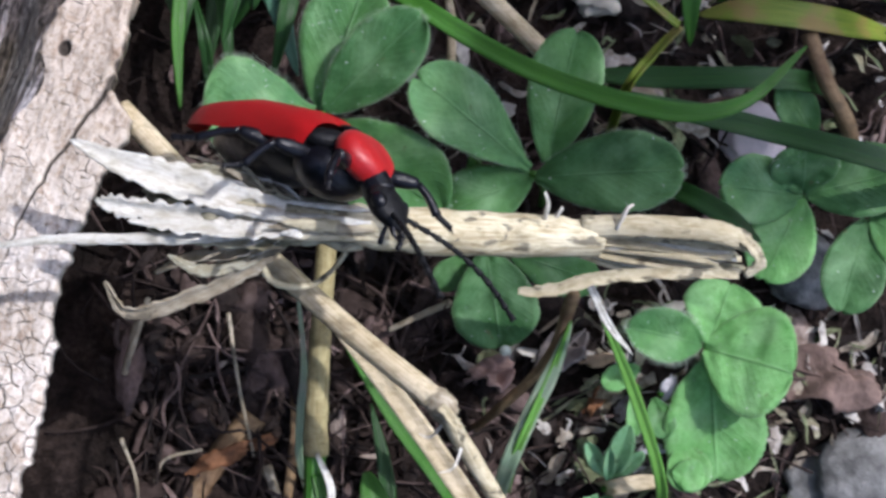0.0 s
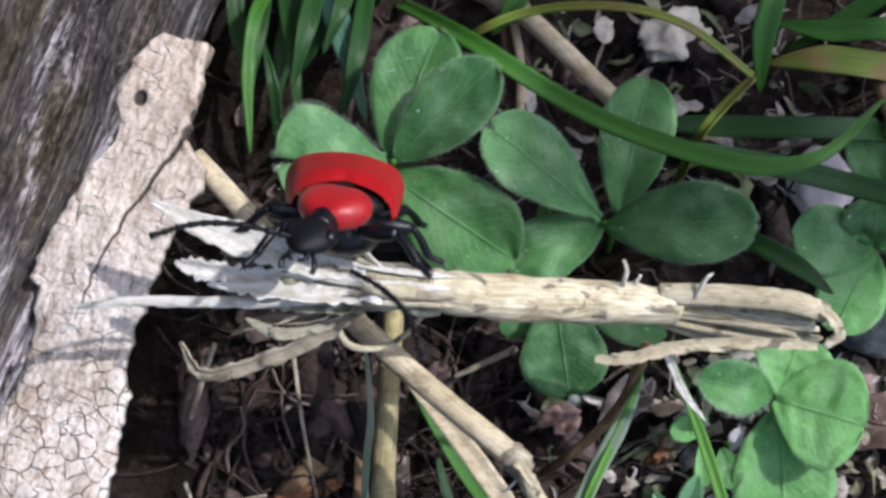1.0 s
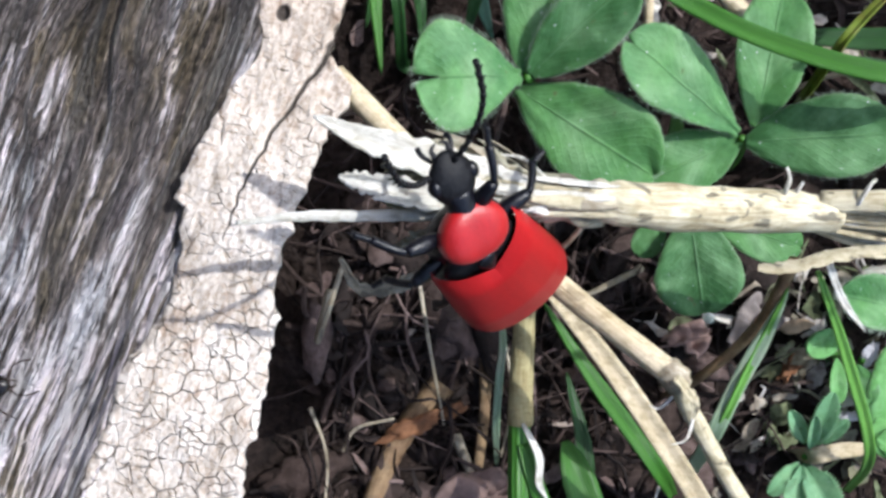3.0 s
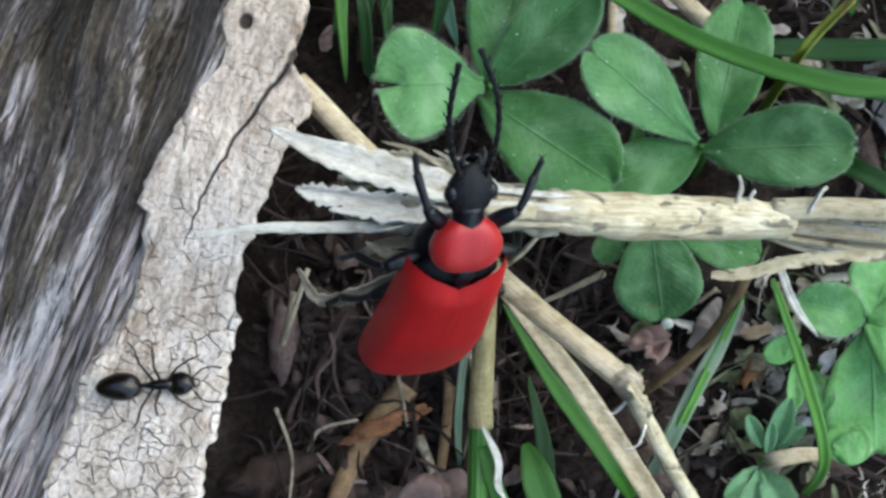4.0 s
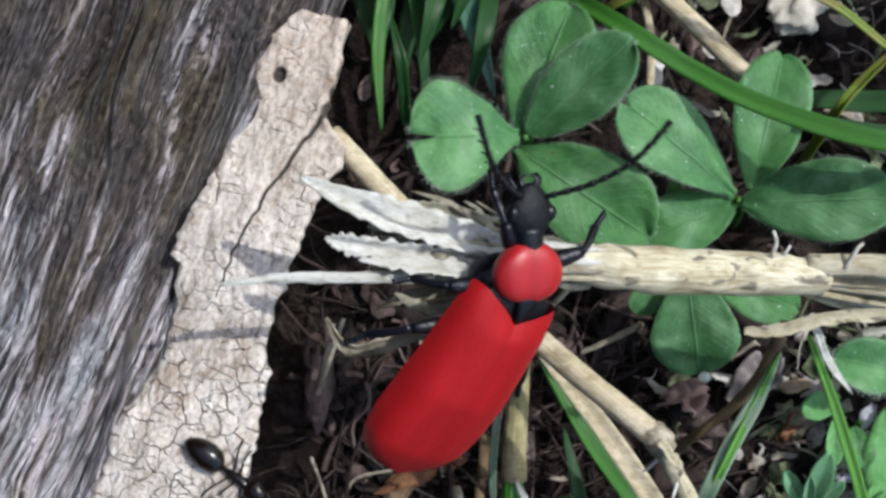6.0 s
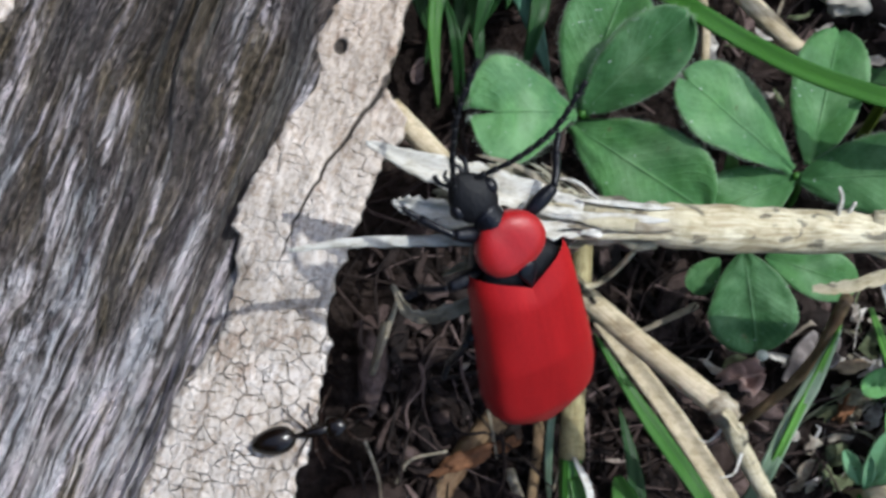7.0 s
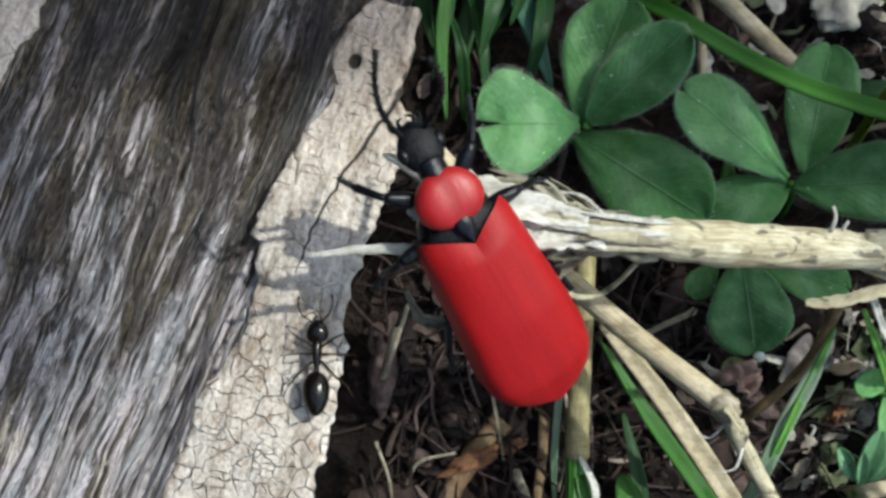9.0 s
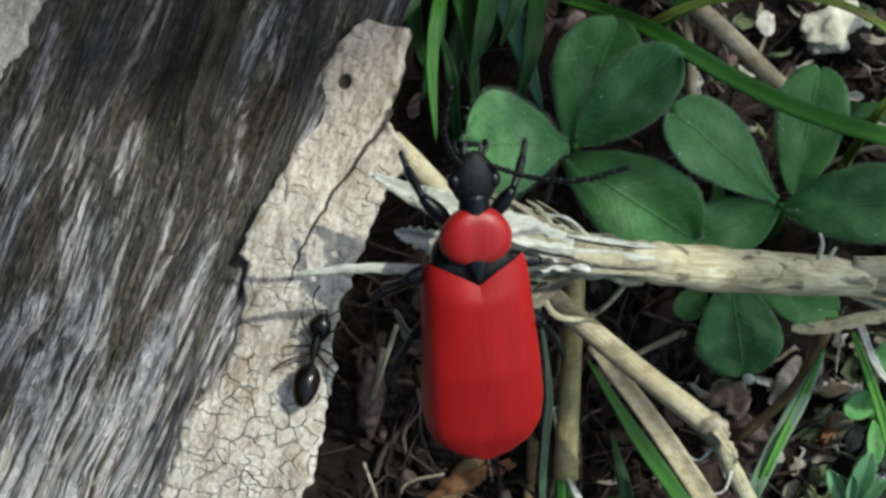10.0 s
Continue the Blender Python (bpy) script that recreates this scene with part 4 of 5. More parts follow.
def stalk(name, points, radius, material, label, category="stalk", **kw):
    base = Vector(points[0])
    ob = part(name, tube(rel(points, base), radius, **kw), material)
    ob.location = base * MM
    return tagged(ob, label, category)


def build_green_stem():
    """A grass culm: green below, wrapped in a tan dry sheath above."""
    foot = (10.3, -27.0, ground_height(10.3, -27.0) - 0.5)
    culm = thing("grass_plant", foot, "green grass stem with a dry tan sheath", "grass", "grass blades")
    part("culm", tube(rel([foot, (10.16, -23.04, 4.0), (9.8, -18.0, 4.6), (9.6, -14.8, 4.8)], foot), 0.62, 26, 12), GRASS, culm)
    part("sheath", tube(rel([(9.75, -16.6, 4.75), (9.6, -13.5, 5.2), (9.5, -9.9, 5.4), (9.3, -4.5, 5.0)], foot), lambda s: 0.70 - 0.14 * s, 26, 12, rough=0.12), SHEATH, culm, "dry olive-tan sheath")
    part("peeled_strip", strip(rel([(9.9, -16.5, 5.4), (10.9, -18.2, 6.0), (11.0, -19.6, 5.6), (11.6, -20.6, 5.0)], foot), 0.42, 16, 3, 0.5, 20), STRAW_GREY, culm, "pale peeled strip", thick=0.08)
    part("side_blade", strip(rel([(10.0, -17.6, 5.2), (11.0, -20.0, 5.0), (12.6, -23.5, 3.5)], foot), 0.9, 20, 4, 0.4, 0, (0.7, 0.1)), GRASS, culm, thick=0.1)
    return culm


build_green_stem()


def build_jointed_stalk():
    """The dry stalk under the straw, bent at a joint."""
    a = [(-1.2, 0.95, 12.4), (4.52, -3.96, 12.7), (10.94, -8.85, 13.4), (16.97, -12.89, 14.2)]
    b = [(16.97, -12.89, 14.2), (18.2, -14.75, 12.8), (19.9, -17.2, 11.2), (22.6, -20.9, 8.6), (26.0, -26.0, ground_height(26, -26) - 0.5)]
    st = thing("dry_stalk", a[0], "dry tan grass stalk bent at a swollen joint", "stalk")
    part("upper_internode", tube(rel(a, a[0]), lambda s: 0.60 + 0.02 * s, 40, 14, rough=0.06), STALK, st)
    part("lower_internode", tube(rel(b, a[0]), lambda s: 0.46 - 0.04 * s, 36, 14, rough=0.14, seed=2), STRAW, st)
    part("joint", tube(rel([(16.5, -12.58, 14.15), (16.97, -12.89, 14.2), (17.5, -13.5, 13.95)], a[0]), lambda s: 0.60 + 0.13 * math.sin(math.pi * s), 10, 14, rough=0.3, seed=4),
         HUSK, st, "brownish swollen joint")
    part("torn_sheath", strip(rel([(17.0, -13.0, 14.9), (17.9, -14.0, 14.6), (18.2, -14.8, 14.1)], a[0]), 0.5, 14, 4, 0.9, 30, (0.9, 0.3), 0.7, 3), STRAW, st, "torn papery sheath", thick=0.07)
    for p in ([(18.2, -15.0, 13.6), (17.9, -16.0, 13.9), (17.2, -16.3, 14.2)], [(17.4, -13.6, 13.6), (16.6, -14.6, 13.2), (16.0, -14.5, 13.4)]):
        part("torn_fibre", tube(rel(p, a[0]), lambda s: 0.10 * (1 - 0.7 * s), 10, 6), STRAW_GREY, st)
    return st


build_jointed_stalk()
blade(rooted([(10.6, -8.9, 9.8), (13.88, -12.45, 8.5), (16.11, -15.04, 7.5), (18.9, -18.6, 6.2), (20.6, -20.9, 4.5)], 1, (2.0, -2.6)), 1.15, STALK, "flat dry tan blade beneath the jointed stalk", 0.35, 0, (0.9, 0.7), "dry stalks")
stalk("dead_grass", rooted([(15.02, 12.03, 3.0), (18.28, 9.5, 3.0), (21.31, 7.17, 2.0)], 0, (-4, 3)), lambda s: 0.58, STALK, "pale dry stem behind the grass", n=22, rough=0.1)
stalk("dead_grass", rooted([(14.4, 11.9, 2.0), (15.1, 9.0, 2.6), (15.3, 5.8, 2.2)], 0, (-0.4, 3)), lambda s: 0.26, STALK, "thin dry stem behind clover", n=18)
blade(rooted([(12.44, 10.01, 6.0), (15.82, 11.41, 7.0), (20.44, 11.73, 8.0), (24.2, 10.9, 8.0), (27.9, 8.75, 7.0)], 0, (-3, -1)), 0.55, GRASS_YELLOW, "thin bent half-dry grass blade", 0.5, 20, (0.9, 0.8))
blade(rooted([(25.41, 5.2, 5.0), (26.6, 7.0, 6.2), (28.05, 8.7, 7.0)], 0, (-0.5, -2)), 0.6, GRASS_YELLOW, "bent dry end of a thin grass blade", 0.6, 30, (0.9, 0.8))
stalk("dead_grass", rooted([(23.3, -6.6, 9.4), (22.28, -10.12, 5.0), (19.84, -13.06, 2.5)], 1, (-2, -2)), lambda s: 0.26 + 0.10 * s, STALK_BROWN, "thin withered brown stalk", n=24, rough=0.2)
stalk("dead_grass", rooted([(35.85, 10.0, 2.0), (36.94, 7.42, 2.0), (38.81, 4.41, 1.0)], 1, (1, -2)), lambda s: 0.5, STALK_BROWN, "withered yellow-brown stem under grass", n=20, rough=0.15)

# ---- the broken straw ----


def build_straw():
    base = (31.0, -4.5, 15.6)
    st = thing("broken_straw", base, "broken pale straw with mould spots and frayed ends", "straw")
    body = [(24.2, -4.43, 15.4), (21.5, -4.6, 16.2), (18.69, -4.78, 17.0), (14.67, -4.99, 18.6), (12.0, -5.05, 19.4)]
    part("stem", tube(rel(body, base), lambda s: (0.86 + 0.26 * math.sin(s * 2.6) + 0.04 * math.sin(s * 40)) * (1 - 0.3 * max(0.0, s - 0.86) / 0.14), 70, 22, rough=0.16), STRAW, st)
    # split right end: long loose fibres round an upper shell
    part("upper_shell", strip(rel([(23.2, -3.95, 16.4), (26.5, -3.75, 16.7), (29.5, -3.75, 16.8), (31.4, -4.15, 16.2)], base), 1.05, 26, 6, -0.45, 0, (0.9, 0.85), 0.2, 1), STRAW, st, "split shell of the straw", thick=0.16)
    rng = random.Random(4)
    for k in range(20):
        y0 = -3.75 - 0.105 * k
        x1 = 31.6 - rng.uniform(0, 1.6)
        z = 15.9 - 0.5 * abs(k - 3) / 5 + rng.uniform(-.25, .25)
        pts = [(22.6, -4.5 - 0.03 * k, 15.7), (25.5, y0 + 0.1, z + 0.1), (28.5, y0 - 0.05, z + rng.uniform(-.2, .2)), (x1, y0 + rng.uniform(-.25, .2), z + rng.uniform(-.3, .3))]
        part("fibre", strip(rel(pts, base), rng.uniform(0.24, 0.46), 18, 3, -0.4, rng.uniform(-30, 30), (0.9, 0.7), 0.25, k), (STRAW, STRAW, STRAW_GREY, HUSK_GREEN, STRAW)[k % 5], st, thick=0.09)
    part("broken_tip", strip(rel([(30.9, -3.9, 16.2), (31.6, -4.5, 16.4), (31.9, -5.1, 16.0), (31.3, -5.7, 15.8)], base), 0.6, 16, 4, 0.5, 15, (0.9, 0.5), 0.5, 9), STRAW, st, thick=0.12)
    part("split_strand", strip(rel([(31.0, -5.75, 16.0), (28.03, -5.87, 16.4), (24.25, -6.46, 16.9), (22.6, -7.05, 17.0), (21.3, -7.35, 17.0), (20.4, -7.42, 17.0)], base), 0.62, 40, 4, 0.4, 5, (0.6, 0.55), 0.45, 2),
         STRAW, st, "long split strand folded back")
    part("hanging_splinter", strip(rel([(23.6, -6.3, 16.0), (24.2, -7.3, 15.0), (25.0, -8.6, 14.0), (26.4, -10.0, 13.0)], base), 0.38, 20, 4, 0.4, 0, (0.8, 0.05), 0.4, 5), STRAW_GREY, st, "pale hanging splinter", thick=0.08)
    for p in ([(21.4, -3.8, 16.8), (21.5, -3.1, 17.4), (21.3, -2.6, 17.6)], [(21.9, -3.8, 16.6), (22.2, -3.2, 17.0)], [(24.9, -4.0, 16.5), (25.3, -3.1, 17.2), (25.6, -2.8, 16.9)]):
        part("spur", tube(rel(p, base), lambda s: 0.13 * (1 - 0.4 * s), 8, 6, rough=0.4), STRAW_GREY, st)
    # torn left end: open, bleached and fibrous
    part("torn_end", tube(rel([(13.0, -5.05, 19.0), (10.6, -5.0, 19.8), (8.4, -5.0, 20.3), (6.2, -5.0, 20.5), (4.2, -4.9, 20.3), (2.6, -4.6, 19.8)], base),
         lambda s: (0.88 + 0.28 * math.sin(s * 2.6)) * (1 - 0.75 * max(0.0, s - 0.62) / 0.38), 60, 26, 0.62, rough=0.75, seed=6), HUSK_GREEN, st, "crumpled mouldy end of the straw")
    part("bleached_strand", strip(rel([(8.8, -5.7, 20.6), (6.02, -6.24, 21.0), (2.69, -6.65, 21.4), (-0.76, -6.97, 21.9), (-3.77, -7.55, 22.2)], base), 0.5, 40, 4, -0.35, 0, (0.8, 0.3), 0.35, 7), STRAW_GREY, st, "long bleached strand", thick=0.12)
    part("bleached_strand", strip(rel([(9.4, -4.7, 20.9), (6.91, -4.44, 21.2), (5.06, -4.08, 21.5), (2.34, -3.45, 21.8), (-0.65, -2.36, 22.0)], base), 1.6, 44, 6, 0.55, -15, (0.45, 0.06), 0.35, 8), STRAW_GREY, st, "pointed bleached strand", thick=0.09)
    part("bleached_strand", strip(rel([(7.4, -5.2, 21.0), (4.63, -5.26, 21.3), (1.8, -5.12, 21.7), (0.73, -5.02, 21.9)], base), 0.95, 44, 6, 0.55, 20, (0.95, 0.06), 0.75, 9), STRAW_GREY, st, "short bleached strand", thick=0.08)
    part("bleached_strand", strip(rel([(10.2, -5.6, 20.6), (7.4, -5.92, 21.2), (4.84, -5.97, 21.6), (2.36, -5.87, 21.9)], base), 0.9, 44, 6, 0.55, -30, (0.95, 0.06), 0.75, 12), STRAW_GREY, st, "short bleached strand", thick=0.08)
    part("husk", strip(rel([(9.4, -5.9, 19.6), (7.3, -7.6, 18.6), (4.5, -9.1, 18.4), (1.9, -9.95, 18.2), (0.6, -8.6, 18.4)], base), 0.75, 44, 5, 0.7, 30, (0.7, 0.2), 0.7, 11), HUSK, st, "curled grey husk", thick=0.1)
    part("husk", strip(rel([(9.2, -5.7, 19.4), (7.0, -6.9, 19.2), (4.8, -7.3, 18.8), (3.0, -8.0, 18.4)], base), 0.7, 34, 5, 0.8, -35, (0.7, 0.2), 0.7, 12), HUSK, st, "curled grey husk", thick=0.1)
    for k in range(8):
        a = -0.75 + 0.21 * k
        p0 = Vector((13.2 + rng.uniform(-.8, .6), -5.0 + a * 0.95, 19.0 + 1.02 * math.cos(a * 1.2)))
        p1 = Vector((8.4 + rng.uniform(-1.2, 1.2), -5.2 + a * 1.2, 20.4 + 0.9 * math.cos(a * 1.2) + rng.uniform(-.2, .3)))
        part("sliver", strip(rel([p0, p0.lerp(p1, 0.5) + Vector((0, rng.uniform(-.1, .1), rng.uniform(-.1, .15))), p1], base), rng.uniform(0.3, 0.6), 18, 3, -0.3, -a * 55, (0.2, 0.1), 0.4, k + 20), (STRAW, STRAW_GREY, HUSK)[k % 3], st, thick=0.08)
    for k in range(6):
        p0 = Vector((8.6 - 0.5 * k, -5.4 - 0.15 * k, 20.2 + 0.2 * k))
        p1 = p0 + Vector((rng.uniform(-2.4, -0.8), rng.uniform(-1.2, 0.9), rng.uniform(-.2, .8)))
        part("fibre", tube(rel([p0, p0.lerp(p1, 0.5) + Vector((0, rng.uniform(-.4, .4), .2)), p1], base), lambda s: 0.10 * (1 - 0.7 * s), 12, 5), STRAW_GREY, st)
    # broad crumpled sheets and loose threads of the torn end
    for k, (q, w, m, fold) in enumerate((
            ([(10.4, -5.3, 20.0), (8.0, -4.9, 21.1), (5.2, -4.6, 20.8), (2.4, -4.2, 20.0)], 0.9, HUSK_GREEN, -0.5),
            ([(10.8, -5.7, 19.2), (8.0, -6.2, 20.1), (5.4, -6.2, 20.4), (2.8, -6.0, 20.0)], 0.85, HUSK_GREEN, 0.7),
            ([(9.8, -4.5, 19.4), (7.8, -3.5, 19.9), (5.9, -3.1, 20.2), (4.4, -3.0, 20.8)], 0.65, HUSK_GREEN, 0.4),
            ([(9.0, -6.2, 18.9), (7.0, -7.3, 19.2), (5.4, -7.7, 19.8), (4.0, -7.2, 20.4)], 0.6, HUSK_GREEN, -0.6))):
        part("torn_sheet", strip(rel(q, base), w, 40, 8, fold, rng.uniform(-25, 25), (0.5, 0.15), 0.45, 40 + k), m, st, "crumpled torn sheet of the straw", thick=0.09)
    for k in range(26):
        p0 = Vector((rng.uniform(7.0, 10.5), -5.1 + rng.uniform(-1.2, 1.1), 20.3 + rng.uniform(-.5, .6)))
        d = Vector((rng.uniform(-4.5, -1.2), 0, rng.uniform(-.8, .5)))
        p1 = p0 + d + Vector((0, (p0.y + 5.1) * 1.1 + rng.uniform(-.7, .7), 0))
        part("thread", strip(rel([p0, p0.lerp(p1, 0.5) + Vector((0, rng.uniform(-.35, .35), rng.uniform(-.2, .3))), p1], base), rng.uniform(0.12, 0.34), 16, 3, 0.5, rng.uniform(-50, 50), (0.8, 0.1), 0.5, 60 + k), (STRAW_GREY, HUSK_GREEN, HUSK)[k % 3], st, thick=0.05)
    part("curled_fibre", tube(rel([(7.6, -6.2, 19.0), (8.5, -7.9, 17.4), (9.9, -7.9, 15.2), (11.0, -7.2, 15.6), (12.0, -6.1, 17.2)], base), lambda s: 0.20 - 0.08 * s, 18, 8, rough=0.2), STRAW, st)
    return st


BROKEN_STRAW = build_straw()

# ---- small things on the ground ----


def lump(name, center, radii, material, label, category, seed, rough=0.35, turn=0.0):
    bm = blob((0, 0, 0), radii, 28, 20, lambda v: v * (1 + rough * noise.noise(v * 1.6 + Vector((seed, 0, 0))) + rough * 0.5 * noise.noise(v * 4.3 + Vector((0, seed, 0)))),
              turn=Matrix.Rotation(radians(turn), 3, "Z"))
    ob = part(name, bm, material)
    x, y = center[:2]
    ob.location = Vector((x, y, ground_height(x, y) + center[2])) * MM
    return tagged(ob, label, category)


def dead_leaf(center, size, material, label, seed, turn):
    """A curled scrap of dead leaf with its vein."""
    x, y = center[:2]
    at = Vector((x, y, ground_height(x, y) + center[2]))
    d = Vector((math.cos(radians(turn)), math.sin(radians(turn)), 0.05)) * size[0]
    ob = thing("dead_leaf", at, label, "dead leaf")
    bm = leaflet_mesh(-d, d, size[1] * 2, 0.25, 0.15, 0.05, 12, seed)[0]
    for v in bm.verts:
        v.co += Vector((0.5, 0.9, 1.3)) * MM * noise.noise(v.co / MM * 0.55 + Vector((seed, 0, 0))) + Vector((0.25, 0.4, 0.4)) * MM * noise.noise(v.co / MM * 1.7)
    part("leaf_blade", bm, material, ob, thick=0.12)
    part("vein", tube([-d, Vector((0, 0, 0.25)), d], lambda s: 0.12 * (1 - 0.6 * s), 14, 6), material, ob)
    return ob


lump("bark_flake", (23.9, 12.6, 1.0), (1.9, 1.3, 0.8), FLAKE, "whitish weathered wood flake on the soil", "wood flake", 1, 0.6, 30)
lump("pebble", (33.7, 4.6, 2.0), (1.9, 2.2, 0.9), mat_plain("rosy_pebble", (0.80, 0.70, 0.73), 0.7, 0.4, 0.3, 500, 0.0005), "pale rosy-white pebble under grass", "pebble", 2, 0.2, 10)
lump("pebble", (37.5, -3.0, 0.8), (2.4, 2.6, 0.9), STONE, "grey pebble between clover leaves", "pebble", 6, 0.3, 40)
for x, y, z, rx, ry, turn, m, seed in ((29.1, -12.7, 4.6, 1.0, 0.5, 50, LILAC, 3), (28.5, -13.9, 4.2, 1.1, 0.45, 20, FLAKE, 13), (29.5, -11.1, 4.4, 0.4, 1.0, -20, LILAC, 33), (28.7, -14.8, 3.6, 0.9, 0.4, 5, LILAC, 34),
                                       (30.1, -13.4, 4.0, 0.7, 0.45, 70, FLAKE, 37), (27.8, -14.4, 3.2, 0.6, 0.3, 30, FLAKE, 38)):
    lump("pale_flake", (x, y, z), (0.75 * rx, 0.75 * ry, 0.18), m, "crumpled %s plant flake among clover" % ("lilac-white" if m is LILAC else "whitish"), "plant flake", seed, 1.0, turn)
lump("wood_chip", (25.4, -12.3, 1.2), (0.9, 0.4, 0.25), CHIP, "rust-brown curled bark chip in the litter", "wood chip", 35, 0.7, 60)
lump("wood_chip", (25.4, -9.9, 1.7), (1.0, 0.35, 0.25), mat_plain("tan_chip", (0.52, 0.38, 0.25), 0.75, 0.3, 0.5, 900, 0.0005), "tan wood chip on the soil", "wood chip", 36, 0.5, 12)
lump("stone", (42.5, -16.0, 1.2), (4.6, 3.4, 2.0), STONE, "rough pale grey stone on the soil", "stone", 4, 0.3, 25)
lump("wood_chip", (3.42, -17.6, 1.4), (1.7, 0.55, 0.35), CHIP, "rust-brown wood chip in the litter", "wood chip", 5, 0.5, 28)
lump("wood_chip", (5.6, -16.6, 1.5), (0.9, 0.4, 0.3), CHIP, "small rust-brown wood chip in the litter", "wood chip", 15, 0.5, 20)
dead_leaf((7.0, -22.0, 1.6), (3.0, 1.8, 0.5), mat_plain("pinkish_litter", (0.24, 0.16, 0.14), 0.8, 0.3, 0.55, 500, 0.0006), "pinkish-brown dead leaf piece on soil", 7, 30)
dead_leaf((38.0, -9.5, 1.4), (5.0, 1.7, 0.6), mat_plain("tan_litter", (0.20, 0.135, 0.115), 0.85, 0.25, 0.7, 620, 0.0012), "tan dead leaf piece on soil", 8, -10)
dead_leaf((23.0, -9.8, 1.4), (2.2, 1.2, 0.4), mat_plain("grey_litter", (0.28, 0.24, 0.23), 0.8, 0.3, 0.5, 500, 0.0006), "grey-brown dead leaf piece on soil", 9, 50)
dead_leaf((18.9, -11.3, 2.0), (1.5, 1.1, 0.4), mat_plain("rosy_litter", (0.36, 0.24, 0.21), 0.8, 0.3, 0.5, 500, 0.0006), "pinkish dead leaf piece under a stalk", 10, 20)

drop = blob((0, 0, 0), (0.36, 0.33, 0.34), 16, 12)
drop = tagged(part("water_drop", drop, WATER), "clear water drop hanging on a clover tip", "water drop")
drop.location = Vector((19.85, -9.85, 3.0)) * MM


def build_litter():
    """Countless scraps of dead leaf, fibre and rootlet."""
    rng = random.Random(11)
    bm = bmesh.new()
    for k in range(1150):
        x, y = (rng.uniform(-3, 46), rng.uniform(-30, 20)) if k < 800 else (rng.uniform(-3, 20), rng.uniform(-25, -4))
        z = ground_height(x, y)
        a = rng.uniform(0, math.tau)
        kind = rng.random()
        if kind < 0.34:
            L, w = rng.uniform(0.6, 2.6), rng.uniform(0.15, 0.6) * (1.0 if k % 9 else 2.2)
            d = Vector((math.cos(a), math.sin(a), rng.uniform(-.15, .35))) * L
            c = Vector((x, y, z + rng.uniform(0.1, 0.9)))
            m = c + d * 0.5 + Vector((rng.uniform(-.5, .5), rng.uniform(-.5, .5), rng.uniform(0, .6)))
            strip([c, m, c + d], w, 7, 3, rng.uniform(-.5, .7), rng.uniform(-50, 50), (0.4, 0.2), 0.5, k, bm)
        else:
            L, r = rng.uniform(1.5, 8.0), rng.uniform(0.03, 0.13) * (1.0 if k % 7 else 2.0)
            d = Vector((math.cos(a), math.sin(a), rng.uniform(-.05, .15))) * L
            c = Vector((x, y, z + rng.uniform(0.2, 0.8)))
            j = lambda: Vector((rng.uniform(-.45, .45), rng.uniform(-.45, .45), rng.uniform(0, .4)))
            tube([c, c + d * 0.33 + j(), c + d * 0.66 + j(), c + d], r, 9, 5, bm=bm, caps=False)
    for k in range(620):
        x, y = (rng.uniform(-3, 24), rng.uniform(-26, -3)) if k % 3 else (rng.uniform(0, 46), rng.uniform(-28, 20))
        r = rng.uniform(0.15, 0.7) if k % 7 else rng.uniform(0.9, 1.6)
        o = Vector((rng.uniform(0, 50), rng.uniform(0, 50), 0))
        blob((x, y, ground_height(x, y) + 0.25 * r), (r * rng.uniform(1.0, 1.9), r * rng.uniform(0.5, 0.9), r * rng.uniform(0.4, 0.7)), 9, 7,
             lambda v: v * (1 + 0.55 * noise.noise(v * 1.5 + o) + 0.3 * noise.noise(v * 3.7 + o)), bm, Matrix.Rotation(rng.uniform(0, math.tau), 3, "Z"))
    return tagged(part("leaf_litter", bm, LITTER), "brown leaf litter, rootlets and plant scraps", "leaf litter", kind="stuff")


build_litter()


def build_pale_litter():
    """Lighter dry scraps, straw bits and mossy shreds on the open ground between the clover plants."""
    rng = random.Random(23)
    bm = bmesh.new()
    for k in range(620):
        x, y = (rng.uniform(17, 46), rng.uniform(-27, -6)) if k % 4 else (rng.uniform(15, 44), rng.uniform(3, 18))
        if x < 22 and y < 0 and rng.random() < 0.6:
            x += 9
        z = ground_height(x, y)
        a = rng.uniform(0, math.tau)
        L, w = rng.uniform(0.5, 2.6), rng.choice((0.12, 0.2, 0.3, 0.6, 1.0)) * rng.uniform(0.7, 1.2)
        d = Vector((math.cos(a), math.sin(a), rng.uniform(-.1, .4))) * L
        c = Vector((x, y, z + rng.uniform(0.4, 1.5)))
        m = c + d * 0.5 + Vector((rng.uniform(-.4, .4), rng.uniform(-.4, .4), rng.uniform(0, .5)))
        strip([c, m, c + d], w, 8, 4, rng.uniform(-.6, .8), rng.uniform(-50, 50), (0.5, 0.3), 0.8, k, bm)
    return tagged(part("dry_litter", bm, LITTER_PALE), "pale tan and olive scraps of dry leaf, straw and moss", "leaf litter", kind="stuff")


build_pale_litter()


def rootlet(points, r, label, material=STALK_BROWN):
    pts = [(x, y, ground_height(x, y) + z) for x, y, z in points]
    ob = stalk("root", pts, lambda s: r * (1 - 0.4 * s), material, label, "root", n=24, sides=7, rough=0.2)
    return tagged(ob, group="rootlets")


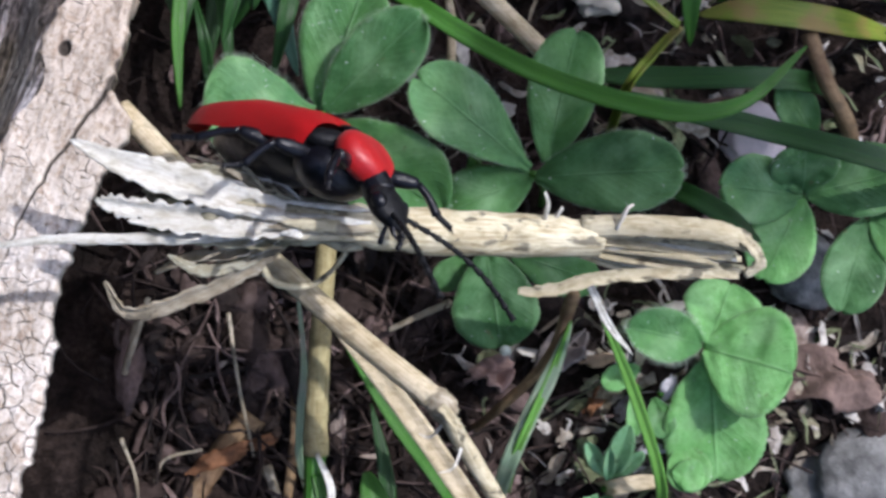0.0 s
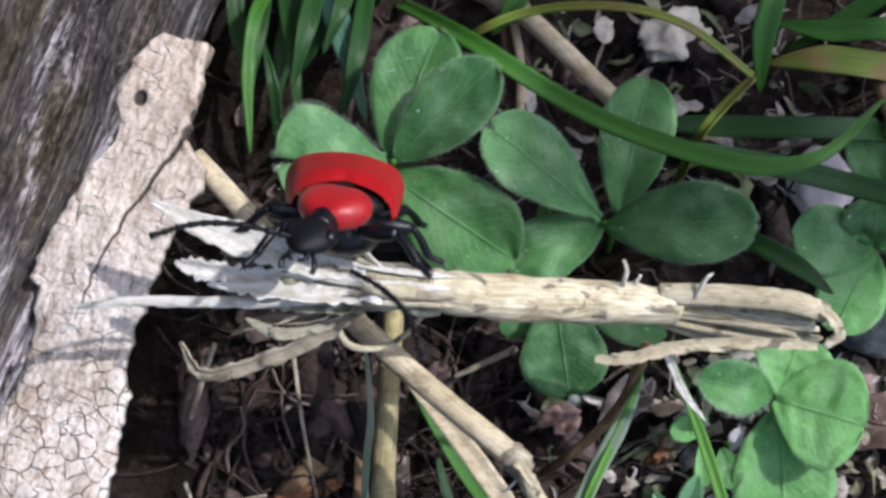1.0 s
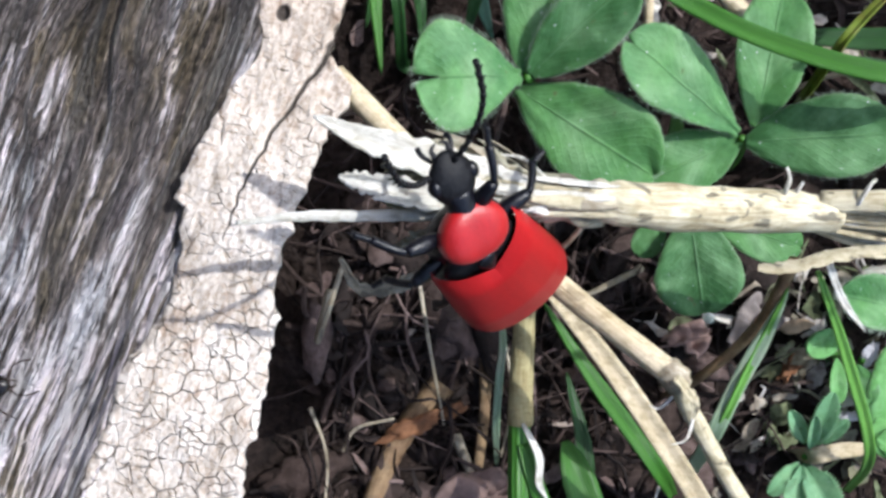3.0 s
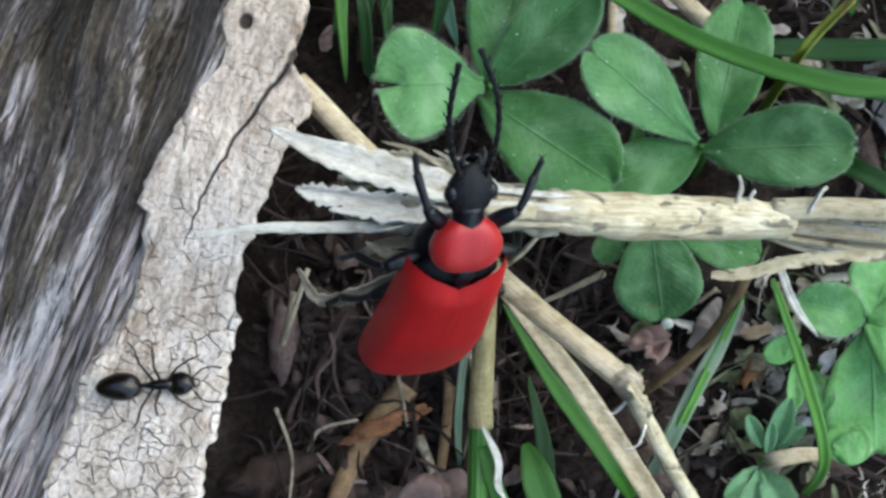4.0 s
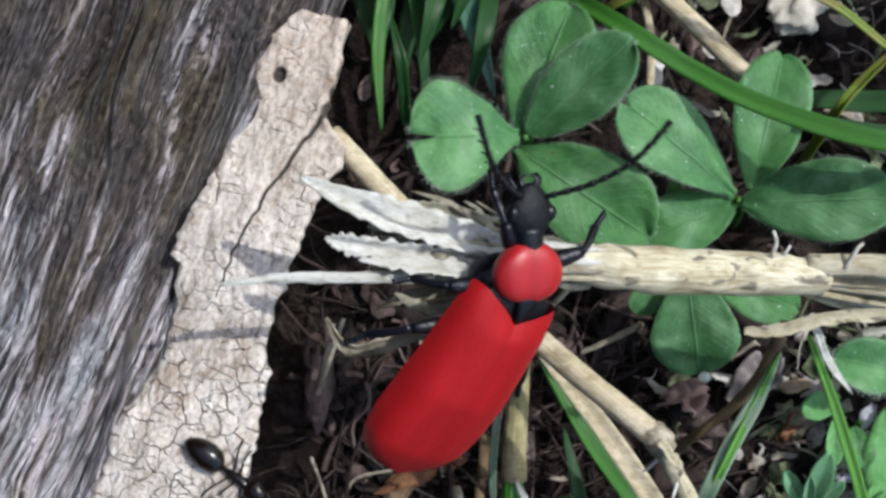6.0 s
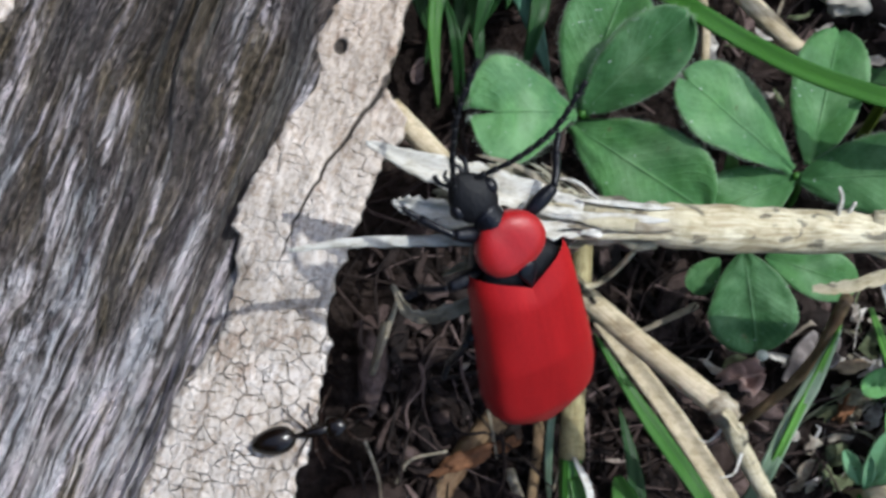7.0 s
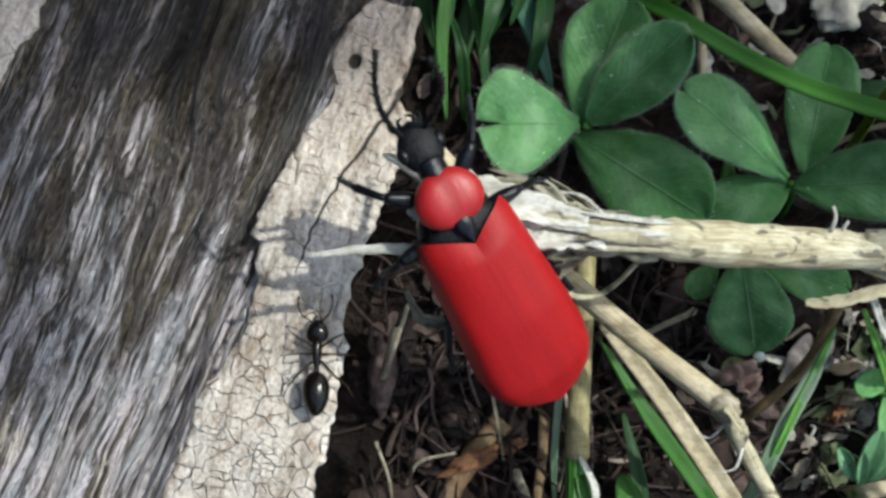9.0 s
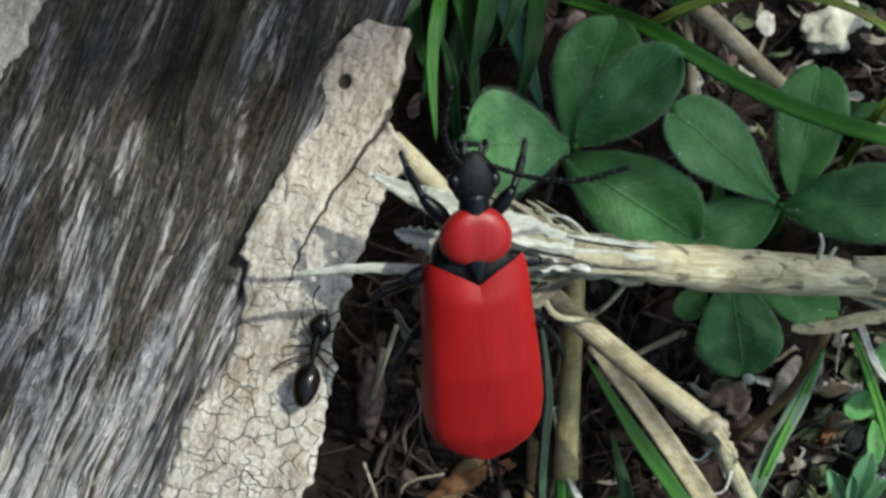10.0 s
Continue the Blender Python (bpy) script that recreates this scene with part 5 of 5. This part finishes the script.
rootlet([(3.2, -9.0, 1.8), (4.2, -13.0, 2.4), (5.3, -17.4, 1.6)], 0.14, "thin grey rootlet in the litter", HUSK)
rootlet([(-0.6, -19.5, 1.2), (0.2, -18.0, 2.0), (2.4, -17.2, 2.0)], 0.14, "thin curved pale rootlet", HUSK)
rootlet([(7.2, -11.0, 0.8), (7.6, -16.0, 1.2), (7.4, -22.0, 1.0)], 0.45, "dark dead stem in the litter")
rootlet([(5.0, -15.0, 0.6), (2.5, -19.0, 1.0), (1.0, -24.0, 0.8)], 0.9, "thick dark brown root in the litter")
rootlet([(8.6, -12.5, 1.6), (9.2, -15.5, 2.4), (8.8, -19.0, 1.8)], 0.12, "thin pale curved rootlet", HUSK)
rootlet([(-1.8, -10.0, 4.0), (-2.2, -13.0, 3.0), (-1.0, -8.6, 5.0)], 0.25, "small brown root at the log", HUSK)
rootlet([(16.2, -7.2, 1.6), (14.2, -8.4, 2.4), (12.8, -9.2, 2.0)], 0.24, "dry twig under the straw", HUSK)
rootlet([(6.0, -18.0, 1.2), (7.4, -20.6, 1.6), (9.0, -23.5, 1.0)], 0.35, "grey dead stem in the litter", HUSK)
rootlet([(-2.6, -17.0, 2.0), (-1.4, -20.0, 1.6), (-1.2, -24.0, 1.4)], 0.12, "thin rootlet beside the log", HUSK)
rootlet([(24.0, 4.0, 1.5), (27.0, 5.2, 2.0), (31.0, 5.0, 1.5)], 0.2, "dry rootlet under grass", HUSK)
rootlet([(30.0, 8.4, 1.5), (33.0, 7.8, 2.0), (36.5, 9.0, 1.5)], 0.3, "dry grey rootlet under grass", HUSK)

# ---- beetle ----


def lerp_table(s, table):
    return float(np.interp(s, [a for a, b in table], [b for a, b in table]))


def elytron_mesh(side):
    """One wing case: convex, wider behind, rounded at the end, with a faint seam edge. Forward is +x, up is +z."""
    bm = bmesh.new()
    n, cols = 34, 14
    L = 9.25
    rows = []
    for i in range(n + 1):
        s = i / n
        half = lerp_table(s, [(0, 2.30), (0.04, 2.52), (0.2, 2.66), (0.5, 2.90), (0.7, 3.0), (0.82, 2.82), (0.91, 2.35), (0.97, 1.5), (1.0, 0.5)])
        x = -s * L
        row = []
        for j in range(cols + 1):
            q = j / cols
            y = half * math.sin(q * math.pi / 2 * 0.98)
            crown = lerp_table(s, [(0, 1.0), (0.12, 1.55), (0.5, 1.75), (0.85, 1.15), (1, 0.3)])
            z = crown * (math.cos(q * math.pi / 2) ** 0.8) - 0.75 * q ** 3 - 0.55 * s ** 2.5
            z += 0.10 * math.exp(-((q - 0.62) / 0.12) ** 2) * math.sin(math.pi * s)
            xx = x + (0.50 - 1.05 * (1 - q) ** 2.2 - 0.9 * max(0.0, q - 0.72) ** 1.3) * (1 - s) ** 9
            row.append(bm.verts.new(Vector((xx * 1.1 - 0.55, side * y, z * 0.8)) * MM))
        rows.append(row)
    for i in range(n):
        for j in range(cols):
            bm.faces.new((rows[i][j], rows[i][j + 1], rows[i + 1][j + 1], rows[i + 1][j]))
    return bm


def build_leg(parent, side, femur, tibia, tarsus):
    """Femur with tibia and tarsus under it; the hip is at the origin, the leg stretches to the beetle's side (+y or -y)."""
    hip = Vector((0, 0, 0))
    knee = Vector((femur[0], side * femur[1], femur[2]))
    foot = knee + Vector((tibia[0], side * tibia[1], tibia[2]))
    toe = foot + Vector((tarsus[0], side * tarsus[1], tarsus[2]))
    leg = part("leg", tube([hip, hip.lerp(knee, 0.5), knee], lambda s: 0.24 + 0.16 * math.sin(math.pi * s), 10, 10), BLACK, parent, "thin black jointed leg")
    part("tibia", tube([knee, knee.lerp(foot, 0.5) + Vector((0, 0, 0.1)), foot], lambda s: 0.17 + 0.05 * s, 10, 8), BLACK, leg)
    part("tarsus", tube([foot, foot.lerp(toe, 0.5), toe], lambda s: 0.12 + 0.05 * abs(math.sin(s * 5 * math.pi)), 22, 7), BLACK, leg)
    for e in (-1, 1):
        part("claw", tube([toe, toe + Vector((0.12, 0.14 * e, -0.22))], lambda s: 0.05 * (1 - 0.7 * s), 4, 5), BLACK, leg)
    return leg


def build_antenna(parent, side):
    """Toothed, comb-like antenna of eleven joints, pointing forward."""
    pts = spline([(0, 0, 0), (2.0, side * 0.8, 0.45), (4.1, side * 1.2, 0.6), (6.4, side * 1.0, 0.4)], 12)
    an = None
    for i in range(11):
        a, b = pts[i], pts[i + 1]
        bm = tube([a, a.lerp(b, 0.97)], lambda s: 0.10 + 0.06 * s, 5, 7)
        if an is None:
            an = part("antenna", bm, BLACK_MATT, parent, "long black toothed antenna")
            continue
        part("segment", bm, BLACK_MATT, an)
        if 2 <= i <= 9:
            part("tooth", tube([a.lerp(b, 0.8), b + Vector((0.18, side * 0.26, -0.10))], lambda s: 0.07 * (1 - 0.6 * s), 4, 6), BLACK_MATT, an)
    return an


def build_beetle():
    bt = thing("beetle", (0, 0, 0), "red beetle with black head and legs on broken straw", "beetle")
    for side in (1, -1):
        part("elytron", elytron_mesh(side), RED, bt, "bright red wing case")
    ab = blob((-4.9, 0, -0.95), (4.9, 2.35, 1.55), 24, 18, lambda v: Vector((v.x, v.y * (0.9 - 0.12 * v.x), v.z)))
    part("abdomen", ab, BLACK, bt, "black underside")
    part("thorax", blob((-0.5, 0, -1.3), (1.7, 2.0, 1.3), 20, 14), BLACK, bt, "black breast")
    part("wing_base", blob((-0.7, 0, -0.12), (1.2, 2.0, 0.68), 20, 14), BLACK_MATT, bt, "black band behind the shield")
    # shield: broad, rounded sides, a shallow furrow down the middle
    pro = blob((1.14, 0, 0.26), (1.40, 1.70, 0.80), 30, 26, lambda v: Vector((math.copysign(abs(v.x) ** 0.78, v.x) * (1 - 0.06 * v.y * v.y), math.copysign(abs(v.y) ** 0.82, v.y) * (1.0 if v.x < 0.1 else 1 - 0.22 * v.x), math.copysign(abs(v.z) ** 0.8, v.z) * (1 - 0.10 * math.exp(-(v.y / 0.25) ** 2) * max(0, v.z)))))
    front = [part("pronotum", pro, RED_SHIELD, bt, "red rounded neck shield")]
    sc = blob((-0.45, 0, 0.72), (0.8, 0.72, 0.2), 16, 10, lambda v: Vector((v.x, v.y * (0.55 + 0.45 * v.x), v.z)))
    part("scutellum", sc, BLACK, bt, "small black triangle between wing cases")
    front.append(part("neck", tube([(2.0, 0, 0.1), (3.1, 0, 0.0)], 0.72, 6, 16), BLACK, bt))
    head = part("head", blob((3.8, 0, 0.0), (1.32, 1.10, 0.66), 24, 18, lambda v: Vector((v.x, v.y * (1 - 0.35 * max(0, v.x) ** 2), v.z * (1 - 0.25 * v.x)))), BLACK_MATT, bt, "black head")
    front.append(head)
    for side in (1, -1):
        part("eye", blob((3.75, side * 0.92, 0.16), (0.42, 0.32, 0.36), 14, 10), BLACK, head, "bulging black eye")
        part("mandible", tube([(4.85, side * 0.35, -0.15), (5.25, side * 0.38, -0.25), (5.42, side * 0.1, -0.3)], lambda s: 0.16 * (1 - 0.7 * s), 8, 7), BLACK, head)
        part("palp", tube([(4.7, side * 0.5, -0.3), (5.1, side * 0.75, -0.6), (5.3, side * 0.7, -0.9)], lambda s: 0.10 + 0.04 * s, 8, 6), BLACK, head)
    legs = []
    for side in (1, -1):
        for k, (hip, fe, ti, ta) in enumerate((
                ((1.4, 0.9, -0.9), (1.2, 1.5, 0.15), (0.9, 0.8, -1.1), (0.7, 0.4, -0.4)),
                ((-0.5, 1.3, -0.9), (-0.2, 2.0, 0.1), (-0.6, 0.9, -1.3), (-0.5, 0.7, -0.3)),
                ((-2.6, 1.3, -0.9), (-1.5, 1.8, 0.0), (-1.6, 0.8, -1.0), (-1.1, 0.4, -0.3)))):
            leg = build_leg(bt, side, fe, ti, ta)
            legs.append((leg, (hip[0], side * hip[1], hip[2]), side, k))
    feelers = []
    for side in (1, -1):
        an = build_antenna(bt, side)
        feelers.append((an, (4.5, side * 0.55, 0.25), side))
    return bt, legs, feelers, front


BEETLE, BEETLE_LEGS, BEETLE_FEELERS, BEETLE_FRONT = build_beetle()

# ---- ant ----


def ant_leg_mesh(side, reach, ahead):
    bm = tube([(0, 0, 0), (ahead * 0.45, side * reach * 0.45, 0.55)], lambda s: 0.075 - 0.02 * s, 6, 7)
    tube([(ahead * 0.45, side * reach * 0.45, 0.55), (ahead * 0.8, side * reach * 0.8, -0.35)], lambda s: 0.055, 6, 6, bm=bm)
    tube([(ahead * 0.8, side * reach * 0.8, -0.35), (ahead * 1.15, side * reach, -0.72)], lambda s: 0.035, 5, 5, bm=bm)
    return bm


def build_ant():
    ant = thing("ant", (0, 0, 0), "shiny black ant on the pale bark", "ant")
    part("gaster", blob((-1.66, 0, 0.14), (1.16, 0.70, 0.64), 24, 18, lambda v: Vector((v.x, v.y * (1 + 0.18 * v.x), v.z))), ANT_SHELL, ant, "glossy black egg-shaped abdomen")
    part("waist", blob((-0.42, 0, 0.0), (0.16, 0.15, 0.30), 12, 10), ANT_SHELL, ant)
    part("waist_stalk", tube([(-0.75, 0, -0.02), (-0.2, 0, -0.05)], 0.09, 6, 8), ANT_SHELL, ant)
    th = blob((0.35, 0, 0.06), (0.88, 0.33, 0.34), 20, 16, lambda v: Vector((v.x, v.y * (0.82 + 0.28 * v.x), v.z * (0.9 + 0.15 * v.x))))
    part("thorax", th, ANT_SHELL, ant)
    head = part("head", blob((1.52, 0, 0.02), (0.62, 0.58, 0.42), 22, 16, lambda v: Vector((v.x, v.y * (1 - 0.22 * v.x), v.z))), ANT_SHELL, ant, "rounded black head")
    for side in (1, -1):
        part("eye", blob((1.55, side * 0.44, 0.16), (0.11, 0.07, 0.10), 10, 8), BLACK, head)
        part("mandible", tube([(2.0, side * 0.18, -0.1), (2.25, side * 0.16, -0.14), (2.36, side * 0.03, -0.16)], lambda s: 0.07 * (1 - 0.6 * s), 6, 6), ANT_LEG, head)
    legs, feelers = [], []
    for side in (1, -1):
        for k, (x, reach, ahead) in enumerate(((0.75, 1.55, 1.0), (0.38, 1.65, -0.15), (0.0, 1.9, -1.3))):
            leg = part("leg", ant_leg_mesh(side, reach, ahead), ANT_LEG, ant, "thin dark jointed leg")
            legs.append((leg, (x, side * 0.22, -0.14), side, k))
        f = tube([(0, 0, 0), (0.55, side * 0.5, 0.22)], 0.045, 6, 6)
        tube([(0.55, side * 0.5, 0.22), (1.0, side * 0.62, 0.05), (1.5, side * 0.55, -0.15)], lambda s: 0.035 + 0.02 * s, 8, 6, bm=f)
        feelers.append((part("antenna", f, ANT_LEG, ant, "elbowed antenna"), (1.95, side * 0.2, 0.1), side))
    return ant, legs, feelers


ANT, ANT_LEGS, ANT_FEELERS = build_ant()

# ---- what moves ----
BEETLE_PATH = [
    (0.0, pose(0.01234, -0.00150, 0.02297, -88.2, -44.0, -13.5)),
    (0.5, pose(0.01118, -0.00117, 0.02290, -123.1, -56.6, -5.7)),
    (1.0, pose(0.00831, -0.00181, 0.02288, -24.9, -70.9, -67.0)),
    (1.2, pose(0.01038, -0.00390, 0.02441, 25.6, -73.0, -154.6)),
    (1.5, pose(0.00779, -0.00398, 0.02424, -26.7, -50.5, -158.6)),
    (2.0, pose(0.00755, -0.00601, 0.02406, 6.9, -37.8, -139.3)),
    (2.5, pose(0.00583, -0.00853, 0.02285, -39.6, -58.0, 173.8)),
    (2.7, pose(0.00633, -0.00774, 0.02288, -22.8, -66.5, 161.9)),
    (3.8, pose(0.00833, -0.00809, 0.02270, 37.8, -57.8, 67.8)),
    (4.0, pose(0.00861, -0.00790, 0.02269, 39.7, -53.2, 66.6)),
    (4.5, pose(0.00967, -0.00749, 0.02320, 52.1, -36.5, 49.7)),
    (5.0, pose(0.01082, -0.00687, 0.02295, 49.2, -13.4, 47.2)),
    (5.2, pose(0.01060, -0.00724, 0.02299, 53.3, -13.7, 44.9)),
    (6.3, pose(0.00915, -0.00586, 0.02257, 34.6, -16.6, 72.6)),
    (6.5, pose(0.00818, -0.00533, 0.02267, 21.3, -17.9, 80.9)),
    (7.0, pose(0.00695, -0.00711, 0.02269, 23.5, -45.7, 104.4)),
    (7.5, pose(0.00414, -0.00938, 0.02308, -21.7, -50.4, 158.1)),
    (8.0, pose(0.00220, -0.00811, 0.02361, -22.3, -38.1, 156.2)),
    (8.5, pose(0.00218, -0.00649, 0.02369, 9.5, -25.9, 144.3)),
    (9.0, pose(0.00343, -0.00548, 0.02361, 8.9, -27.1, 124.5)),
    (9.5, pose(0.00388, -0.00578, 0.02365, 13.4, -29.6, 112.6)),
    (10.0, pose(0.00474, -0.00614, 0.02363, 12.3, -27.4, 97.7)),
]
FRONT_BOW = [(0, 38, 16), (0.5, 44, 11), (1, 15, -20), (1.2, 26, -6), (1.5, -2, 1), (2, -11, -55), (2.5, 24, -26), (2.7, 30, -26), (3.8, 35, 1), (4, 23, 3), (4.5, 24, 10), (5, 8, 25), (5.2, 9, 24), (6.3, 21, 21), (6.5, 8, 21), (7, 20, 20), (7.5, 21, 3), (8, 24, 0), (8.5, 10, -17), (9, 15, -4), (9.5, 8, -5), (10, 1, -3)]
FEELER_LEFT = [(0, -5, 15), (1.2, -5, 20), (2, 0, 30), (2.7, -36, 27), (3.8, -23, -2), (4, -8, 1), (4.5, 4, -9), (5, -29, 19), (5.2, -6, 3), (6.3, -30, 42), (6.5, -46, 13), (7, -11, -52), (7.5, -5, 20), (8, 0, 10), (8.5, 0, 12), (9, -51, -14), (9.5, -54, -26), (10, -38, 1)]
FEELER_RIGHT = [(0, -5, -15), (1, -10, -30), (2, -66, -13), (2.7, -33, -8), (3.8, -25, 13), (4, 0, 18), (4.5, -41, -109), (5, -44, -102), (5.2, -68, -47), (6.3, -16, -36), (6.5, -29, -44), (7, -11, -73), (7.5, -10, -30), (8, 0, -12), (8.5, 0, -20), (9, -65, 10), (9.5, -13, -71), (10, -13, -81)]
STRAW_SWAY = [(0, 0.25, 0, 0.38), (0.5, -0.7, 0, 0.16), (1, -0.3, 0, -0.26), (1.5, 0.6, 0, -0.31), (2, -0.9, -1, -0.03), (2.5, -0.7, -2, -0.09), (4, 0.84, -0.4, 0.24), (4.5, 0.65, -1.5, 0.29), (5, 0.2, -0.2, 0), (6.5, 1, 1, 0.6), (7, 1.7, 0.9, 0.9), (7.5, -1.7, -2.5, -0.05), (8, 0.9, -1.2, 0.65), (8.5, -0.6, 0, 0.27), (9, 0.1, 0, -0.04), (9.5, 0, -1, -0.2), (10, -0.8, -2.5, -0.35)]
ANT_PATH = [
    (0.0, pose(-0.02000, -0.01700, 0.01600, 0, 0, 15.0)),
    (2.6, pose(-0.02000, -0.01700, 0.01600, 0, 0, 15.0)),
    (3.8, pose(-0.00733, -0.01516, 0.01620, 0, 0, 10.6)),
    (4.0, pose(-0.00632, -0.01518, 0.01620, 0, 0, 8.4)),
    (4.5, pose(-0.00450, -0.01532, 0.01620, 0, 0, 4.2)),
    (5.0, pose(-0.00376, -0.01563, 0.01610, 0, 0, -21.2)),
    (5.2, pose(-0.00402, -0.01544, 0.01580, 0, 0, -33.0)),
    (6.3, pose(-0.00351, -0.01707, 0.01560, 0, 0, -25.8)),
    (6.5, pose(-0.00319, -0.01683, 0.01560, 0, 0, -7.4)),
    (7.0, pose(-0.00319, -0.01619, 0.01560, 0, 0, 19.1)),
    (7.5, pose(-0.00291, -0.01590, 0.01580, 0, 0, 25.7)),
    (8.0, pose(-0.00368, -0.01334, 0.01620, 0, 0, 81.6)),
    (8.5, pose(-0.00387, -0.01268, 0.01620, 0, 0, 94.8)),
    (9.0, pose(-0.00388, -0.01258, 0.01620, 0, 0, 94.8)),
    (9.5, pose(-0.00400, -0.01240, 0.01620, 0, 0, 98.2)),
    (10.0, pose(-0.00361, -0.01112, 0.01610, 0, 0, 82.3)),
]


def steps(legs, times, swing, lift):
    """Tripod gait: legs of one side alternate with those of the other."""
    for leg, hip, side, k in legs:
        rows = []
        for i, t in enumerate(times):
            phase = math.sin(i * 2.1 + (k + (side > 0)) % 2 * math.pi + k * 0.4)
            rows.append((t, pose(*(c * MM for c in hip), lift * side * phase, 0, swing * phase)))
        walk(leg, rows)


def motions():
    walk(BEETLE, BEETLE_PATH)
    walk(ANT, ANT_PATH)
    steps(BEETLE_LEGS, [0.4 * i for i in range(26)], 16, 8)
    steps(ANT_LEGS, [0.4 * i for i in range(26)], 18, 6)
    # the added unseen shrubs sway to time the shade that passes over the ground
    drift = SUN_DIR / SUN_DIR.z

    def sway(shrub, rows):
        ob, rise, crown, root = shrub
        lean = lambda d: math.degrees(math.atan2(d, rise))
        walk(ob, [(t, pose(*(root * MM), -lean(y + drift.y * (crown.z - 10) - crown.y), lean(x + drift.x * (crown.z - 10) - crown.x), 0)) for t, x, y in rows])
    sway(TALL_SHADE_CASTER, [(0.0, 12, 150), (2.5, 12, 140), (2.9, 12, 100), (3.7, 12, -4), (5.2, 12, -6), (6.2, -10, 110), (7.2, -95, 110), (8.0, -90, 60), (8.5, -60, 40), (9.0, -68, 33), (9.5, -73, 33), (10.0, -70, 33)])
    sway(LOW_SHADE_CASTER, [(0.0, 33, 11), (1.5, 33, 12), (2.0, 40, 17), (2.5, 52, 26), (8.3, 50, 26), (8.6, 36, 17), (9.0, 25, 8), (9.5, 22, 6), (10.0, 18, 2)])
    # the straw gives and swings a little under the beetle
    walk(BROKEN_STRAW, [(t, pose(0.0310, -0.0045 + dy * MM, 0.0156, 0, ry, rz)) for t, rz, ry, dy in STRAW_SWAY])
    # the shield and head bow on the joint behind the shield
    joint = pose(0.0002, 0, -0.0001)
    nod = lambda bow, turn: joint @ pose(0, 0, 0, 0, bow, turn) @ joint.inverted()
    for ob in BEETLE_FRONT:
        walk(ob, [(t, nod(bow, turn)) for t, bow, turn in FRONT_BOW])
    bowed = lambda t: nod(*(float(np.interp(t, [r[0] for r in FRONT_BOW], [r[k] for r in FRONT_BOW])) for k in (1, 2)))
    for an, root, side in BEETLE_FEELERS:
        rows = FEELER_LEFT if side > 0 else FEELER_RIGHT
        walk(an, [(t, bowed(t) @ pose(*(c * MM for c in root), 0, ry, rz)) for t, ry, rz in rows])
    for an, root, side in ANT_FEELERS:
        walk(an, [(i * 0.5, pose(*(c * MM for c in root), 0, 6 * math.sin(i * 1.7), side * 10 * math.sin(i * 1.1 + side))) for i in range(21)])


motions()
